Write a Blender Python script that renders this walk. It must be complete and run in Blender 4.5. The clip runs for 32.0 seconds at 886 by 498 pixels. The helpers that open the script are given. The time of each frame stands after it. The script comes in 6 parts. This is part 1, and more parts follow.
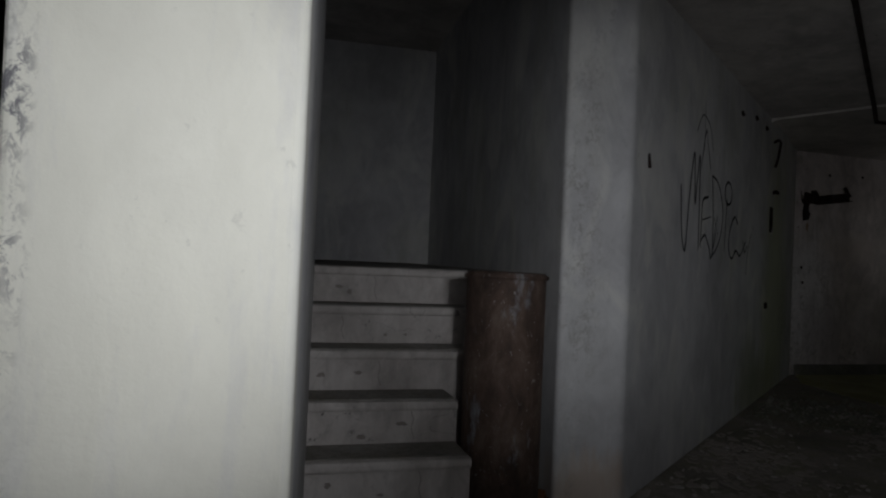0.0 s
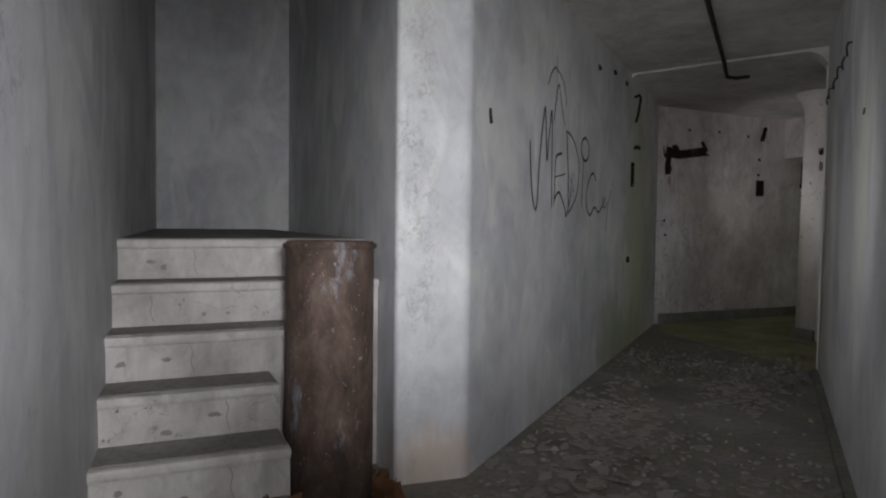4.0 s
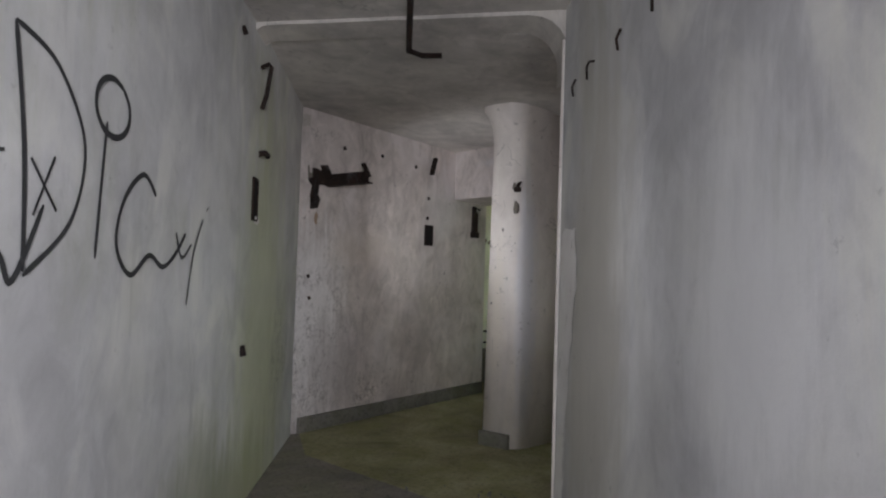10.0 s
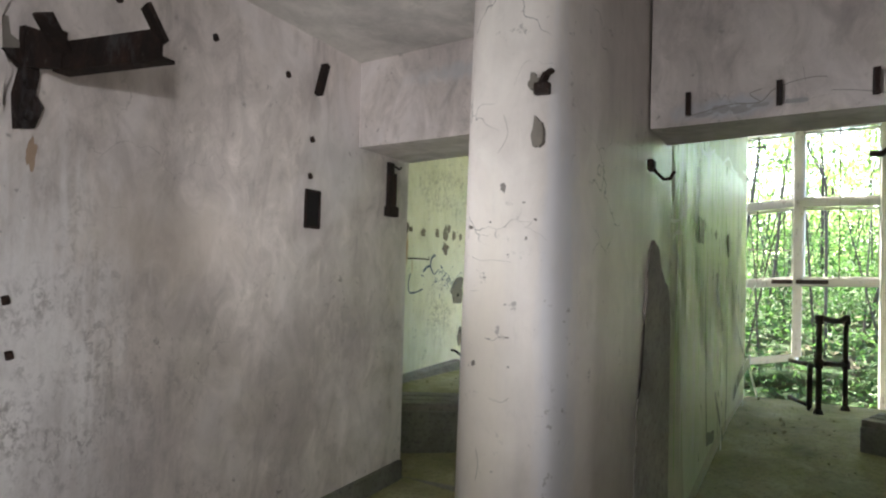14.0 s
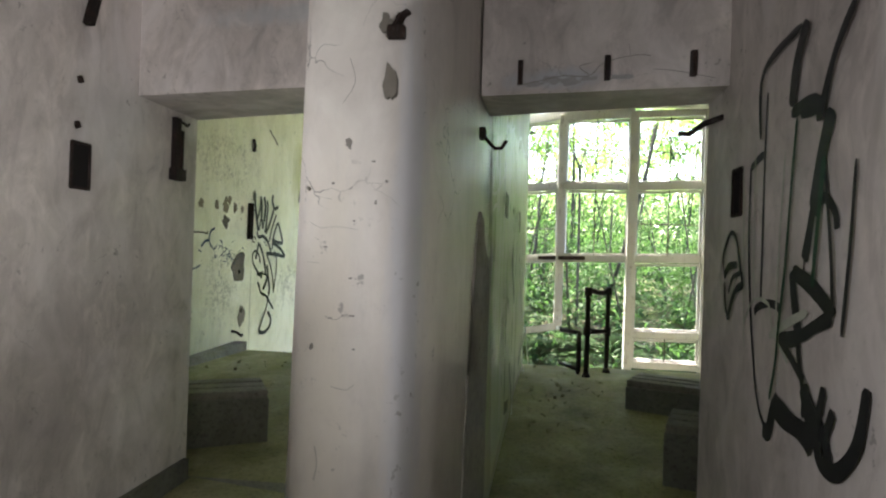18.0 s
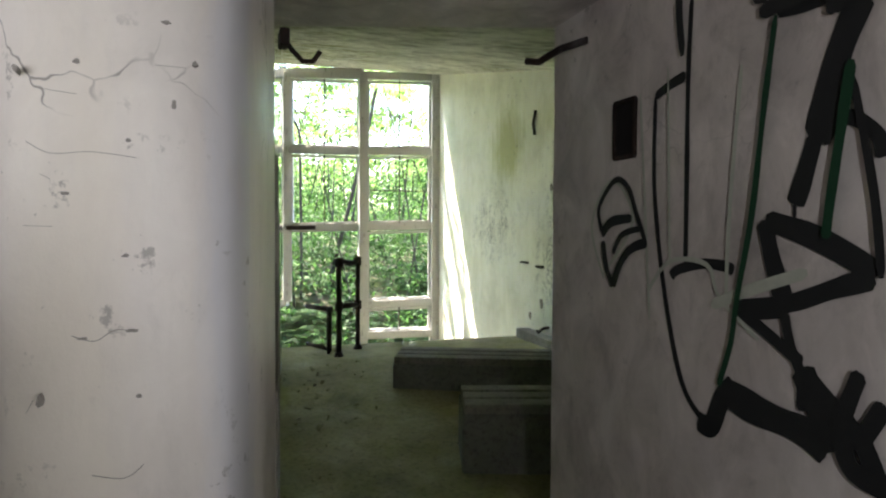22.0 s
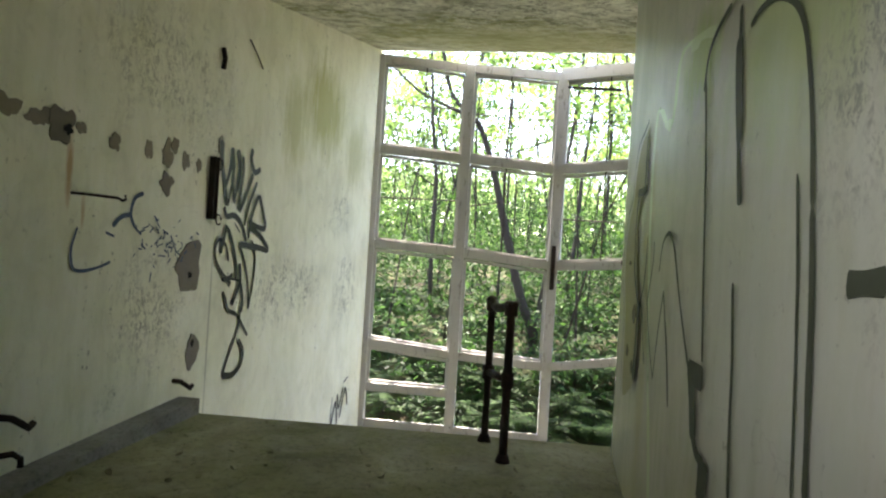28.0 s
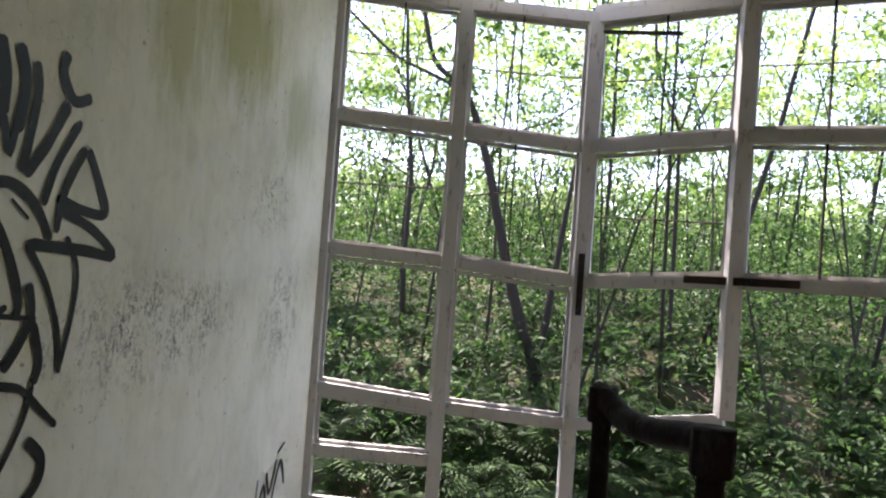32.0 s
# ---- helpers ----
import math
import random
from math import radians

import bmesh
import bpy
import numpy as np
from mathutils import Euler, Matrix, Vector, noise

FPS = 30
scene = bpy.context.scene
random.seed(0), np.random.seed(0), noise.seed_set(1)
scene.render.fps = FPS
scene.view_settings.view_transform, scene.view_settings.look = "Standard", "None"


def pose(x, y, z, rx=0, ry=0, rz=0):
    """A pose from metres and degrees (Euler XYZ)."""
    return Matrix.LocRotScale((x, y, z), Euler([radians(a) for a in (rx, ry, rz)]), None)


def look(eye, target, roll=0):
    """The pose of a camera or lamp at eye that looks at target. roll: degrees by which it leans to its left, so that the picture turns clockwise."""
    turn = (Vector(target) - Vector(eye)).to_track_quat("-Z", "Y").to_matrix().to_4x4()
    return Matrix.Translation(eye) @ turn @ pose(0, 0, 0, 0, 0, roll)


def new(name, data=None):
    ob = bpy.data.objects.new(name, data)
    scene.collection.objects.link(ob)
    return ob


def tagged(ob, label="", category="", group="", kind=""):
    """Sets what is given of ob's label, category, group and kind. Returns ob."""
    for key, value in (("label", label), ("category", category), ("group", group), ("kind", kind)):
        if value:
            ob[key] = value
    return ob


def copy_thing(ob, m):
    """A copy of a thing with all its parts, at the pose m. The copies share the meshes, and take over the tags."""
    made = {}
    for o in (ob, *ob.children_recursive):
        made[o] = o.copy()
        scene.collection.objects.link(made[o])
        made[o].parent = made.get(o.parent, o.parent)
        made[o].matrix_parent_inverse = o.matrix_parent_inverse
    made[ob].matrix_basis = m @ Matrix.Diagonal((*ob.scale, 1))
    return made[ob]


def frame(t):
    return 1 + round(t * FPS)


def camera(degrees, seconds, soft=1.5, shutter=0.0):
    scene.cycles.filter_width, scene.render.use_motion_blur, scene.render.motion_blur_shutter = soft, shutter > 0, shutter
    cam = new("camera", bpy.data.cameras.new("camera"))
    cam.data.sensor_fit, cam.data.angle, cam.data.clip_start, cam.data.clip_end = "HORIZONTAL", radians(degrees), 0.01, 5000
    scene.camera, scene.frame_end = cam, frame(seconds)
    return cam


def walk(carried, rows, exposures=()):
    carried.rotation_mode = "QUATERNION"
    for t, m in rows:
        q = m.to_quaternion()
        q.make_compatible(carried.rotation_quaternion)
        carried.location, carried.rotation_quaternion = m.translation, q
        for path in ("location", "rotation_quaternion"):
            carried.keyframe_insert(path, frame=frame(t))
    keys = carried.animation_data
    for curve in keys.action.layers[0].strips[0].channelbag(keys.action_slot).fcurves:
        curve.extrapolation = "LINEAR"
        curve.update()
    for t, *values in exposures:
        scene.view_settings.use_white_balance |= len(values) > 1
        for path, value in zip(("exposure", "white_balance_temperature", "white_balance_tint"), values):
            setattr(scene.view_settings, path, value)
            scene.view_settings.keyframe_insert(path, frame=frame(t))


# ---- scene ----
cam = camera(66.9, 32.0, soft=2.2)
PATH = [
    (0, (2.002, -0.338, 1.269), (2.520, 1.593, 1.297), 2.47),
    (0.5, (2.081, -0.389, 1.284), (2.727, 1.504, 1.265), 2.56),
    (1, (2.128, -0.320, 1.265), (2.763, 1.577, 1.235), 3.68),
    (1.5, (2.310, -0.257, 1.292), (2.872, 1.663, 1.269), 2.06),
    (2, (2.368, -0.229, 1.299), (2.990, 1.669, 1.209), 1.82),
    (2.5, (2.400, -0.193, 1.307), (3.097, 1.681, 1.264), 0.98),
    (3, (2.371, -0.251, 1.325), (3.076, 1.620, 1.262), 1.11),
    (3.5, (2.414, -0.200, 1.309), (3.159, 1.655, 1.239), 0.87),
    (5.5, (2.389, -0.146, 1.323), (3.335, 1.612, 1.195), 0.83),
    (6, (2.409, -0.060, 1.355), (3.403, 1.672, 1.248), 0.59),
    (6.5, (2.449, 0.104, 1.352), (3.744, 1.626, 1.276), 0.49),
    (7, (2.567, 0.249, 1.350), (3.992, 1.651, 1.258), -0.23),
    (7.5, (2.860, 0.516, 1.357), (4.367, 1.828, 1.276), 0.40),
    (8, (3.131, 0.801, 1.368), (4.657, 2.093, 1.329), 0.80),
    (8.5, (3.449, 1.155, 1.385), (5.034, 2.374, 1.399), 0.66),
    (9, (3.857, 1.486, 1.361), (5.476, 2.659, 1.376), 0.60),
    (9.5, (4.243, 1.752, 1.433), (5.828, 2.971, 1.432), 1.97),
    (10, (4.562, 2.214, 1.407), (6.165, 3.409, 1.481), 1.79),
    (10.5, (4.987, 2.504, 1.432), (6.581, 3.709, 1.502), 1.42),
    (11, (5.333, 2.732, 1.473), (6.915, 3.954, 1.523), 2.57),
    (11.5, (5.675, 3.064, 1.503), (7.271, 4.268, 1.556), 2.70),
    (12, (6.049, 3.378, 1.493), (7.608, 4.630, 1.544), 3.18),
    (12.5, (6.408, 3.638, 1.503), (7.929, 4.936, 1.528), 4.47),
    (13, (6.644, 3.945, 1.522), (8.252, 5.134, 1.563), 3.10),
    (13.5, (6.984, 4.194, 1.496), (8.685, 5.244, 1.553), 1.94),
    (14, (7.145, 4.313, 1.506), (8.944, 5.185, 1.560), 1.63),
    (14.5, (7.194, 4.494, 1.499), (9.108, 5.070, 1.534), 1.49),
    (15, (7.169, 4.579, 1.520), (9.134, 4.954, 1.545), 1.32),
    (15.5, (7.174, 4.583, 1.490), (9.151, 4.880, 1.523), 1.36),
    (17.5, (7.193, 4.637, 1.485), (9.179, 4.876, 1.514), 1.40),
    (18, (7.351, 4.627, 1.472), (9.338, 4.848, 1.480), 1.89),
    (18.5, (7.540, 4.674, 1.451), (9.532, 4.854, 1.464), 0.84),
    (19, (7.695, 4.764, 1.410), (9.695, 4.786, 1.407), 0.67),
    (19.5, (7.923, 4.925, 1.430), (9.897, 4.600, 1.425), 0.03),
    (20, (8.106, 4.949, 1.418), (10.057, 4.512, 1.380), 0.39),
    (20.5, (8.201, 4.968, 1.426), (10.134, 4.458, 1.383), 0.71),
    (21, (8.207, 4.992, 1.429), (10.110, 4.379, 1.378), 0.16),
    (21.5, (8.208, 4.990, 1.427), (10.091, 4.320, 1.372), -0.01),
    (22, (8.209, 4.990, 1.426), (10.103, 4.350, 1.366), 0.26),
    (22.5, (8.216, 5.003, 1.428), (10.140, 4.460, 1.384), 0.30),
    (23, (8.231, 5.038, 1.432), (10.197, 4.672, 1.412), -0.14),
    (23.5, (8.256, 5.115, 1.436), (10.251, 4.967, 1.428), -0.54),
    (24, (8.240, 5.252, 1.435), (10.239, 5.235, 1.412), 0.45),
    (24.5, (8.391, 5.405, 1.426), (10.390, 5.467, 1.399), -0.29),
    (25, (8.690, 5.505, 1.425), (10.683, 5.660, 1.408), 0.40),
    (25.5, (9.000, 5.600, 1.417), (10.991, 5.783, 1.389), 0.95),
    (27.5, (10.461, 5.978, 1.425), (12.460, 6.020, 1.434), 4.10),
    (28, (10.827, 5.984, 1.402), (12.822, 6.124, 1.414), 3.56),
    (28.5, (11.192, 5.946, 1.416), (13.180, 6.163, 1.425), 2.87),
    (29, (11.561, 5.942, 1.408), (13.545, 6.189, 1.415), 2.49),
    (29.5, (11.896, 5.950, 1.416), (13.881, 6.191, 1.433), 2.91),
    (30, (12.279, 6.021, 1.440), (14.256, 6.316, 1.477), 2.80),
    (30.5, (12.596, 6.125, 1.434), (14.582, 6.359, 1.480), 3.53),
    (31, (12.913, 6.244, 1.417), (14.907, 6.370, 1.497), 4.00),
    (31.5, (13.283, 6.325, 1.405), (15.282, 6.388, 1.463), 3.98),
    (32, (13.630, 6.356, 1.420), (15.629, 6.394, 1.457), 4.17),
]
walk(cam, [(t, look(eye, target, roll)) for t, eye, target, roll in PATH],
     exposures=((0, 0.45, 6500, 12), (1.0, 1.5, 6500, 13), (2.0, 2.3, 6500, 13), (3.0, 2.6, 6500, 13), (6.0, 2.6, 6500, 14), (7.5, 2.9, 6500, 14), (10, 3.9, 6500, 16), (12, 4.5, 6550, 16), (13, 4.6, 6600, 15), (14, 4.45, 6700, 14), (15, 4.1, 6800, 14),
                (18, 4.0, 6800, 13), (21, 4.0, 6650, 13), (23, 3.85, 6650, 14), (24, 3.25, 6600, 15), (26, 3.25, 6800, 18), (28, 3.35, 6950, 20), (30, 2.9, 6800, 28), (32, 2.5, 6600, 32)))


# ---- the setting: plan frame, x along the hall, y to its side, z up ----
def P(a, b):
    """A place in the corridor, a metres along it and b to its side, as plan x, y."""
    return (a * 0.766 - b * 0.643, a * 0.643 + b * 0.766)


# ---- light ----
world = bpy.data.worlds.new("sky")
scene.world = world
world.use_nodes = True
wn = world.node_tree
for n in list(wn.nodes):
    wn.nodes.remove(n)
w_out, w_bg, w_sky = wn.nodes.new("ShaderNodeOutputWorld"), wn.nodes.new("ShaderNodeBackground"), wn.nodes.new("ShaderNodeTexSky")
w_sky.sky_type, w_sky.sun_disc = "NISHITA", False
SUN = Vector((1.0, 0.5, 1.9)).normalized()
w_sky.sun_elevation, w_sky.sun_rotation = math.asin(SUN.z), math.atan2(SUN.x, SUN.y)
w_bg.inputs["Strength"].default_value = 0.15
wn.links.new(w_sky.outputs[0], w_bg.inputs[0])
wn.links.new(w_bg.outputs[0], w_out.inputs[0])
sun = new("sun", bpy.data.lights.new("sun", "SUN"))
sun.data.energy, sun.data.angle, sun.data.color = 5.0, radians(0.5), (1.0, 0.95, 0.86)
sun.matrix_world = look(SUN * 60, (0, 0, 0))
# added fixed lamps, wide spill and hot spot, standing in for the walker's one moving torch: where the walk begins, in
# the corridor, before the openings, and in the hall
def torch_stand_in(eye, target, watts, degrees, blend):
    lamp = new("torch_stand_in", bpy.data.lights.new("torch_stand_in", "SPOT"))
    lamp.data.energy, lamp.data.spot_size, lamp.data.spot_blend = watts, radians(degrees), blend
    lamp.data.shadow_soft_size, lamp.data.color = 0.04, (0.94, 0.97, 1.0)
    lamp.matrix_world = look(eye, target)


torch_stand_in((2.2, -0.35, 1.45), (1.75, 0.95, 1.4), 34.0, 72, 1.0)
torch_stand_in((2.5, -0.2, 1.5), (3.85, 3.0, 1.4), 40.0, 52, 1.0)
torch_stand_in((2.75, 0.3, 1.45), (5.6, 2.1, 1.4), 11.0, 120, 1.0)
torch_stand_in((2.6, -0.3, 1.5), (2.1, 2.2, 1.3), 11.5, 92, 1.0)
torch_stand_in((2.6, -0.3, 1.5), (6.6, 4.6, 1.3), 12.0, 44, 1.0)
torch_stand_in((4.2, 1.9, 1.45), (6.7, 3.6, 1.4), 4.5, 108, 1.0)
torch_stand_in((6.0, 3.35, 1.5), (7.9, 4.6, 1.4), 0.9, 140, 1.0)
torch_stand_in((7.5, 4.95, 1.55), (9.5, 3.8, 1.4), 3.0, 84, 1.0)
torch_stand_in((7.75, 5.1, 1.5), (9.3, 5.17, 1.8), 1.1, 85, 1.0)
torch_stand_in((8.55, 5.7, 1.5), (9.8, 5.5, 2.1), 0.6, 100, 1.0)
torch_stand_in((9.0, 5.95, 1.55), (10.6, 5.85, 1.9), 1.6, 150, 1.0)
torch_stand_in((11.1, 6.3, 1.5), (13.3, 5.36, 1.75), 3.0, 115, 1.0)


# ---- materials ----
class Nodes:
    def __init__(self, name):
        self.m = bpy.data.materials.new(name)
        self.m.use_nodes = True
        self.t = self.m.node_tree
        self.b = self.t.nodes["Principled BSDF"]

    def add(self, kind, **values):
        n = self.t.nodes.new(kind)
        for k, v in values.items():
            if k in n.inputs:
                n.inputs[k].default_value = v
        return n

    def link(self, a, b):
        self.t.links.new(a, b)

    def coords(self, scale=(1, 1, 1)):
        c = self.add("ShaderNodeNewGeometry")
        m = self.add("ShaderNodeMapping")
        m.inputs["Scale"].default_value = scale
        self.link(c.outputs["Position"], m.inputs["Vector"])
        return m.outputs[0]

    def noise(self, at, scale, detail=5.0, rough=0.6, distort=0.0):
        n = self.add("ShaderNodeTexNoise", Scale=scale, Detail=detail, Roughness=rough, Distortion=distort)
        self.link(at, n.inputs["Vector"])
        return n.outputs["Fac"]

    def ramp(self, fac, stops):
        r = self.add("ShaderNodeValToRGB")
        e = r.color_ramp.elements
        while len(e) < len(stops):
            e.new(0.5)
        for el, (p, c) in zip(e, stops):
            el.position = p
            el.color = (*c, 1) if len(c) == 3 else c
        self.link(fac, r.inputs[0])
        return r.outputs[0]

    def mix(self, fac, a, b, kind="MIX"):
        n = self.t.nodes.new("ShaderNodeMix")
        n.data_type, n.blend_type = "RGBA", kind
        for socket, v in ((n.inputs[0], fac), (n.inputs[6], a), (n.inputs[7], b)):
            if isinstance(v, (int, float)):
                socket.default_value = v
            elif isinstance(v, tuple):
                socket.default_value = (*v, 1)
            else:
                self.link(v, socket)
        return n.outputs[2]

    def math(self, op, a, b):
        n = self.t.nodes.new("ShaderNodeMath")
        n.operation = op
        for socket, v in ((n.inputs[0], a), (n.inputs[1], b)):
            if isinstance(v, (int, float)):
                socket.default_value = v
            else:
                self.link(v, socket)
        return n.outputs[0]

    def bump(self, height, strength=0.3, distance=0.01):
        n = self.add("ShaderNodeBump", Strength=strength, Distance=distance)
        self.link(height, n.inputs["Height"])
        self.link(n.outputs[0], self.b.inputs["Normal"])

    def done(self, colour, rough=0.8, metal=0.0, spec=0.3):
        for key, v in (("Base Color", colour), ("Roughness", rough), ("Metallic", metal), ("Specular IOR Level", spec)):
            if isinstance(v, (int, float)):
                self.b.inputs[key].default_value = v
            elif isinstance(v, tuple):
                self.b.inputs[key].default_value = (*v, 1)
            else:
                self.link(v, self.b.inputs[key])
        return self.m


def plaster(name, pale, mid, dark, streak=(0.3, 0.3, 0.3), streaks=0.35, mould=None, moulds=0.0, gloss=0.75, specks=0.5, blots=(), mottle=0.35, cracks=0.0, sheen=0.35, daubs=0.0, daub=(0.8, 0.79, 0.74)):
    """Old painted plaster: cloudy tone, runs down the wall, specks, and mould in patches."""
    n = Nodes(name)
    p = n.coords()
    runs = n.coords((5.5, 5.5, 0.45))
    cloud = n.noise(p, 1.3, 6, 0.62, 0.4)
    colour = n.ramp(cloud, [(0.3, dark), (0.5, mid), (0.66, pale)])
    blotch = n.noise(n.coords((1, 1, 0.7)), 5.5, 8, 0.68, 0.7)
    colour = n.mix(n.math("MULTIPLY", n.ramp(blotch, [(0.5, (0, 0, 0)), (0.68, (1, 1, 1))]), mottle), colour, tuple(min(0.88, 1.22 * c) for c in pale))
    colour = n.mix(n.math("MULTIPLY", n.ramp(blotch, [(0.3, (1, 1, 1)), (0.47, (0, 0, 0))]), mottle), colour, tuple(0.72 * c for c in dark))
    scuff = n.noise(n.coords((1, 1, 0.55)), 21, 6, 0.72, 0.3)
    colour = n.mix(n.math("MULTIPLY", n.ramp(scuff, [(0.56, (0, 0, 0)), (0.72, (1, 1, 1))]), mottle * 0.8), colour, tuple(0.62 * c for c in mid))
    if daubs:
        smear = n.noise(n.coords((1, 1, 0.62)), 2.1, 5, 0.55, 1.2)
        where = n.ramp(n.noise(p, 0.9, 3), [(0.42, (0.4, 0.4, 0.4)), (0.58, (1, 1, 1))])
        colour = n.mix(n.math("MULTIPLY", n.math("MULTIPLY", n.ramp(smear, [(0.48, (0, 0, 0)), (0.62, (1, 1, 1))]), where), daubs), colour, daub)
        colour = n.mix(n.math("MULTIPLY", n.ramp(n.noise(n.coords((1, 1, 0.5)), 3.4, 6, 0.6, 0.8), [(0.34, (1, 1, 1)), (0.42, (0, 0, 0))]), daubs * 0.6), colour, tuple(0.85 * c for c in dark))
    run = n.noise(runs, 1.0, 6, 0.65, 0.3)
    colour = n.mix(n.math("MULTIPLY", n.ramp(run, [(0.5, (0, 0, 0)), (0.72, (1, 1, 1))]), streaks), colour, streak)
    if mould:
        where = n.math("MULTIPLY", n.ramp(n.noise(n.coords((0.6, 0.6, 0.5)), 1.1, 3), [(0.5, (0, 0, 0)), (0.62, (1, 1, 1))]),
                       n.ramp(n.noise(n.coords((3, 3, 0.7)), 2.5, 6, 0.7), [(0.42, (0, 0, 0)), (0.6, (1, 1, 1))]))
        colour = n.mix(n.math("MULTIPLY", where, moulds), colour, mould)
    for centre, radii, tint, amount, grain in blots:
        m = n.add("ShaderNodeMapping")
        m.vector_type = "TEXTURE"
        m.inputs["Location"].default_value, m.inputs["Scale"].default_value = centre, radii
        n.link(p, m.inputs["Vector"])
        far = n.t.nodes.new("ShaderNodeVectorMath")
        far.operation = "LENGTH"
        n.link(m.outputs[0], far.inputs[0])
        rag = n.noise(n.coords((1.6, 1.6, 0.55)), grain, 7, 0.72)
        drip = n.noise(n.coords((7, 7, 0.6)), grain * 0.5, 5, 0.65)
        both = n.math("ADD", n.math("MULTIPLY", rag, 1.3), n.math("MULTIPLY", drip, 0.9))
        inside = n.math("SUBTRACT", n.math("ADD", 0.15, both), n.math("MULTIPLY", far.outputs["Value"], 0.9))
        spot = n.ramp(inside, [(0.25, (0, 0, 0)), (0.85, (1, 1, 1))] if amount > 0 and tint[1] < 0.5 else [(0.2, (0, 0, 0)), (0.85, (1, 1, 1))])
        if amount > 0:
            colour = n.mix(n.math("MULTIPLY", spot, amount), colour, tint)
        else:
            dots = n.ramp(n.noise(n.coords((1, 1, 0.75)), grain * 8, 8, 0.8, 0.6), [(0.475, (0, 0, 0)), (0.55, (1, 1, 1))])
            clumps = n.ramp(n.noise(n.coords((1, 1, 0.8)), grain * 1.7, 4, 0.7), [(0.42, (0.15, 0.15, 0.15)), (0.58, (1, 1, 1))])
            dots = n.math("MULTIPLY", dots, clumps)
            colour = n.mix(n.math("MULTIPLY", n.math("MULTIPLY", spot, dots), -amount), colour, tint)
    fine = n.noise(p, 55, 4, 0.7)
    pits = n.noise(p, 17, 5, 0.7)
    area = n.ramp(n.noise(p, 1.7, 3), [(0.48, (0, 0, 0)), (0.6, (1, 1, 1))])
    speck = n.math("MULTIPLY", n.math("MULTIPLY", n.ramp(pits, [(0.62, (0, 0, 0)), (0.67, (1, 1, 1))]), area), specks)
    colour = n.mix(speck, colour, tuple(0.35 * c for c in dark))
    height = n.math("ADD", n.math("MULTIPLY", fine, 0.3), n.math("ADD", n.math("MULTIPLY", n.math("ADD", cloud, blotch), 0.8), pits))
    if cracks:
        warp = n.add("ShaderNodeTexNoise", Scale=4.0, Detail=4.0)
        n.link(p, warp.inputs["Vector"])
        bent = n.t.nodes.new("ShaderNodeVectorMath")
        bent.operation = "MULTIPLY_ADD"
        n.link(warp.outputs["Color"], bent.inputs[0])
        bent.inputs[1].default_value = (0.35, 0.35, 0.35)
        n.link(p, bent.inputs[2])
        cell = n.add("ShaderNodeTexVoronoi", Scale=3.3)
        cell.feature = "DISTANCE_TO_EDGE"
        n.link(bent.outputs[0], cell.inputs["Vector"])
        line = n.ramp(cell.outputs["Distance"], [(0.002, (1, 1, 1)), (0.007, (0, 0, 0))])
        some = n.ramp(n.noise(p, 2.3, 4), [(0.56, (0, 0, 0)), (0.62, (1, 1, 1))])
        line = n.math("MULTIPLY", n.math("MULTIPLY", line, some), cracks)
        colour = n.mix(line, colour, tuple(0.3 * c for c in dark))
        height = n.math("SUBTRACT", height, line)
    n.bump(height, 0.13, 0.012)
    return n.done(colour, n.math("ADD", gloss - 0.25, n.math("MULTIPLY", n.math("ADD", blotch, run), 0.27)), 0.0, sheen)


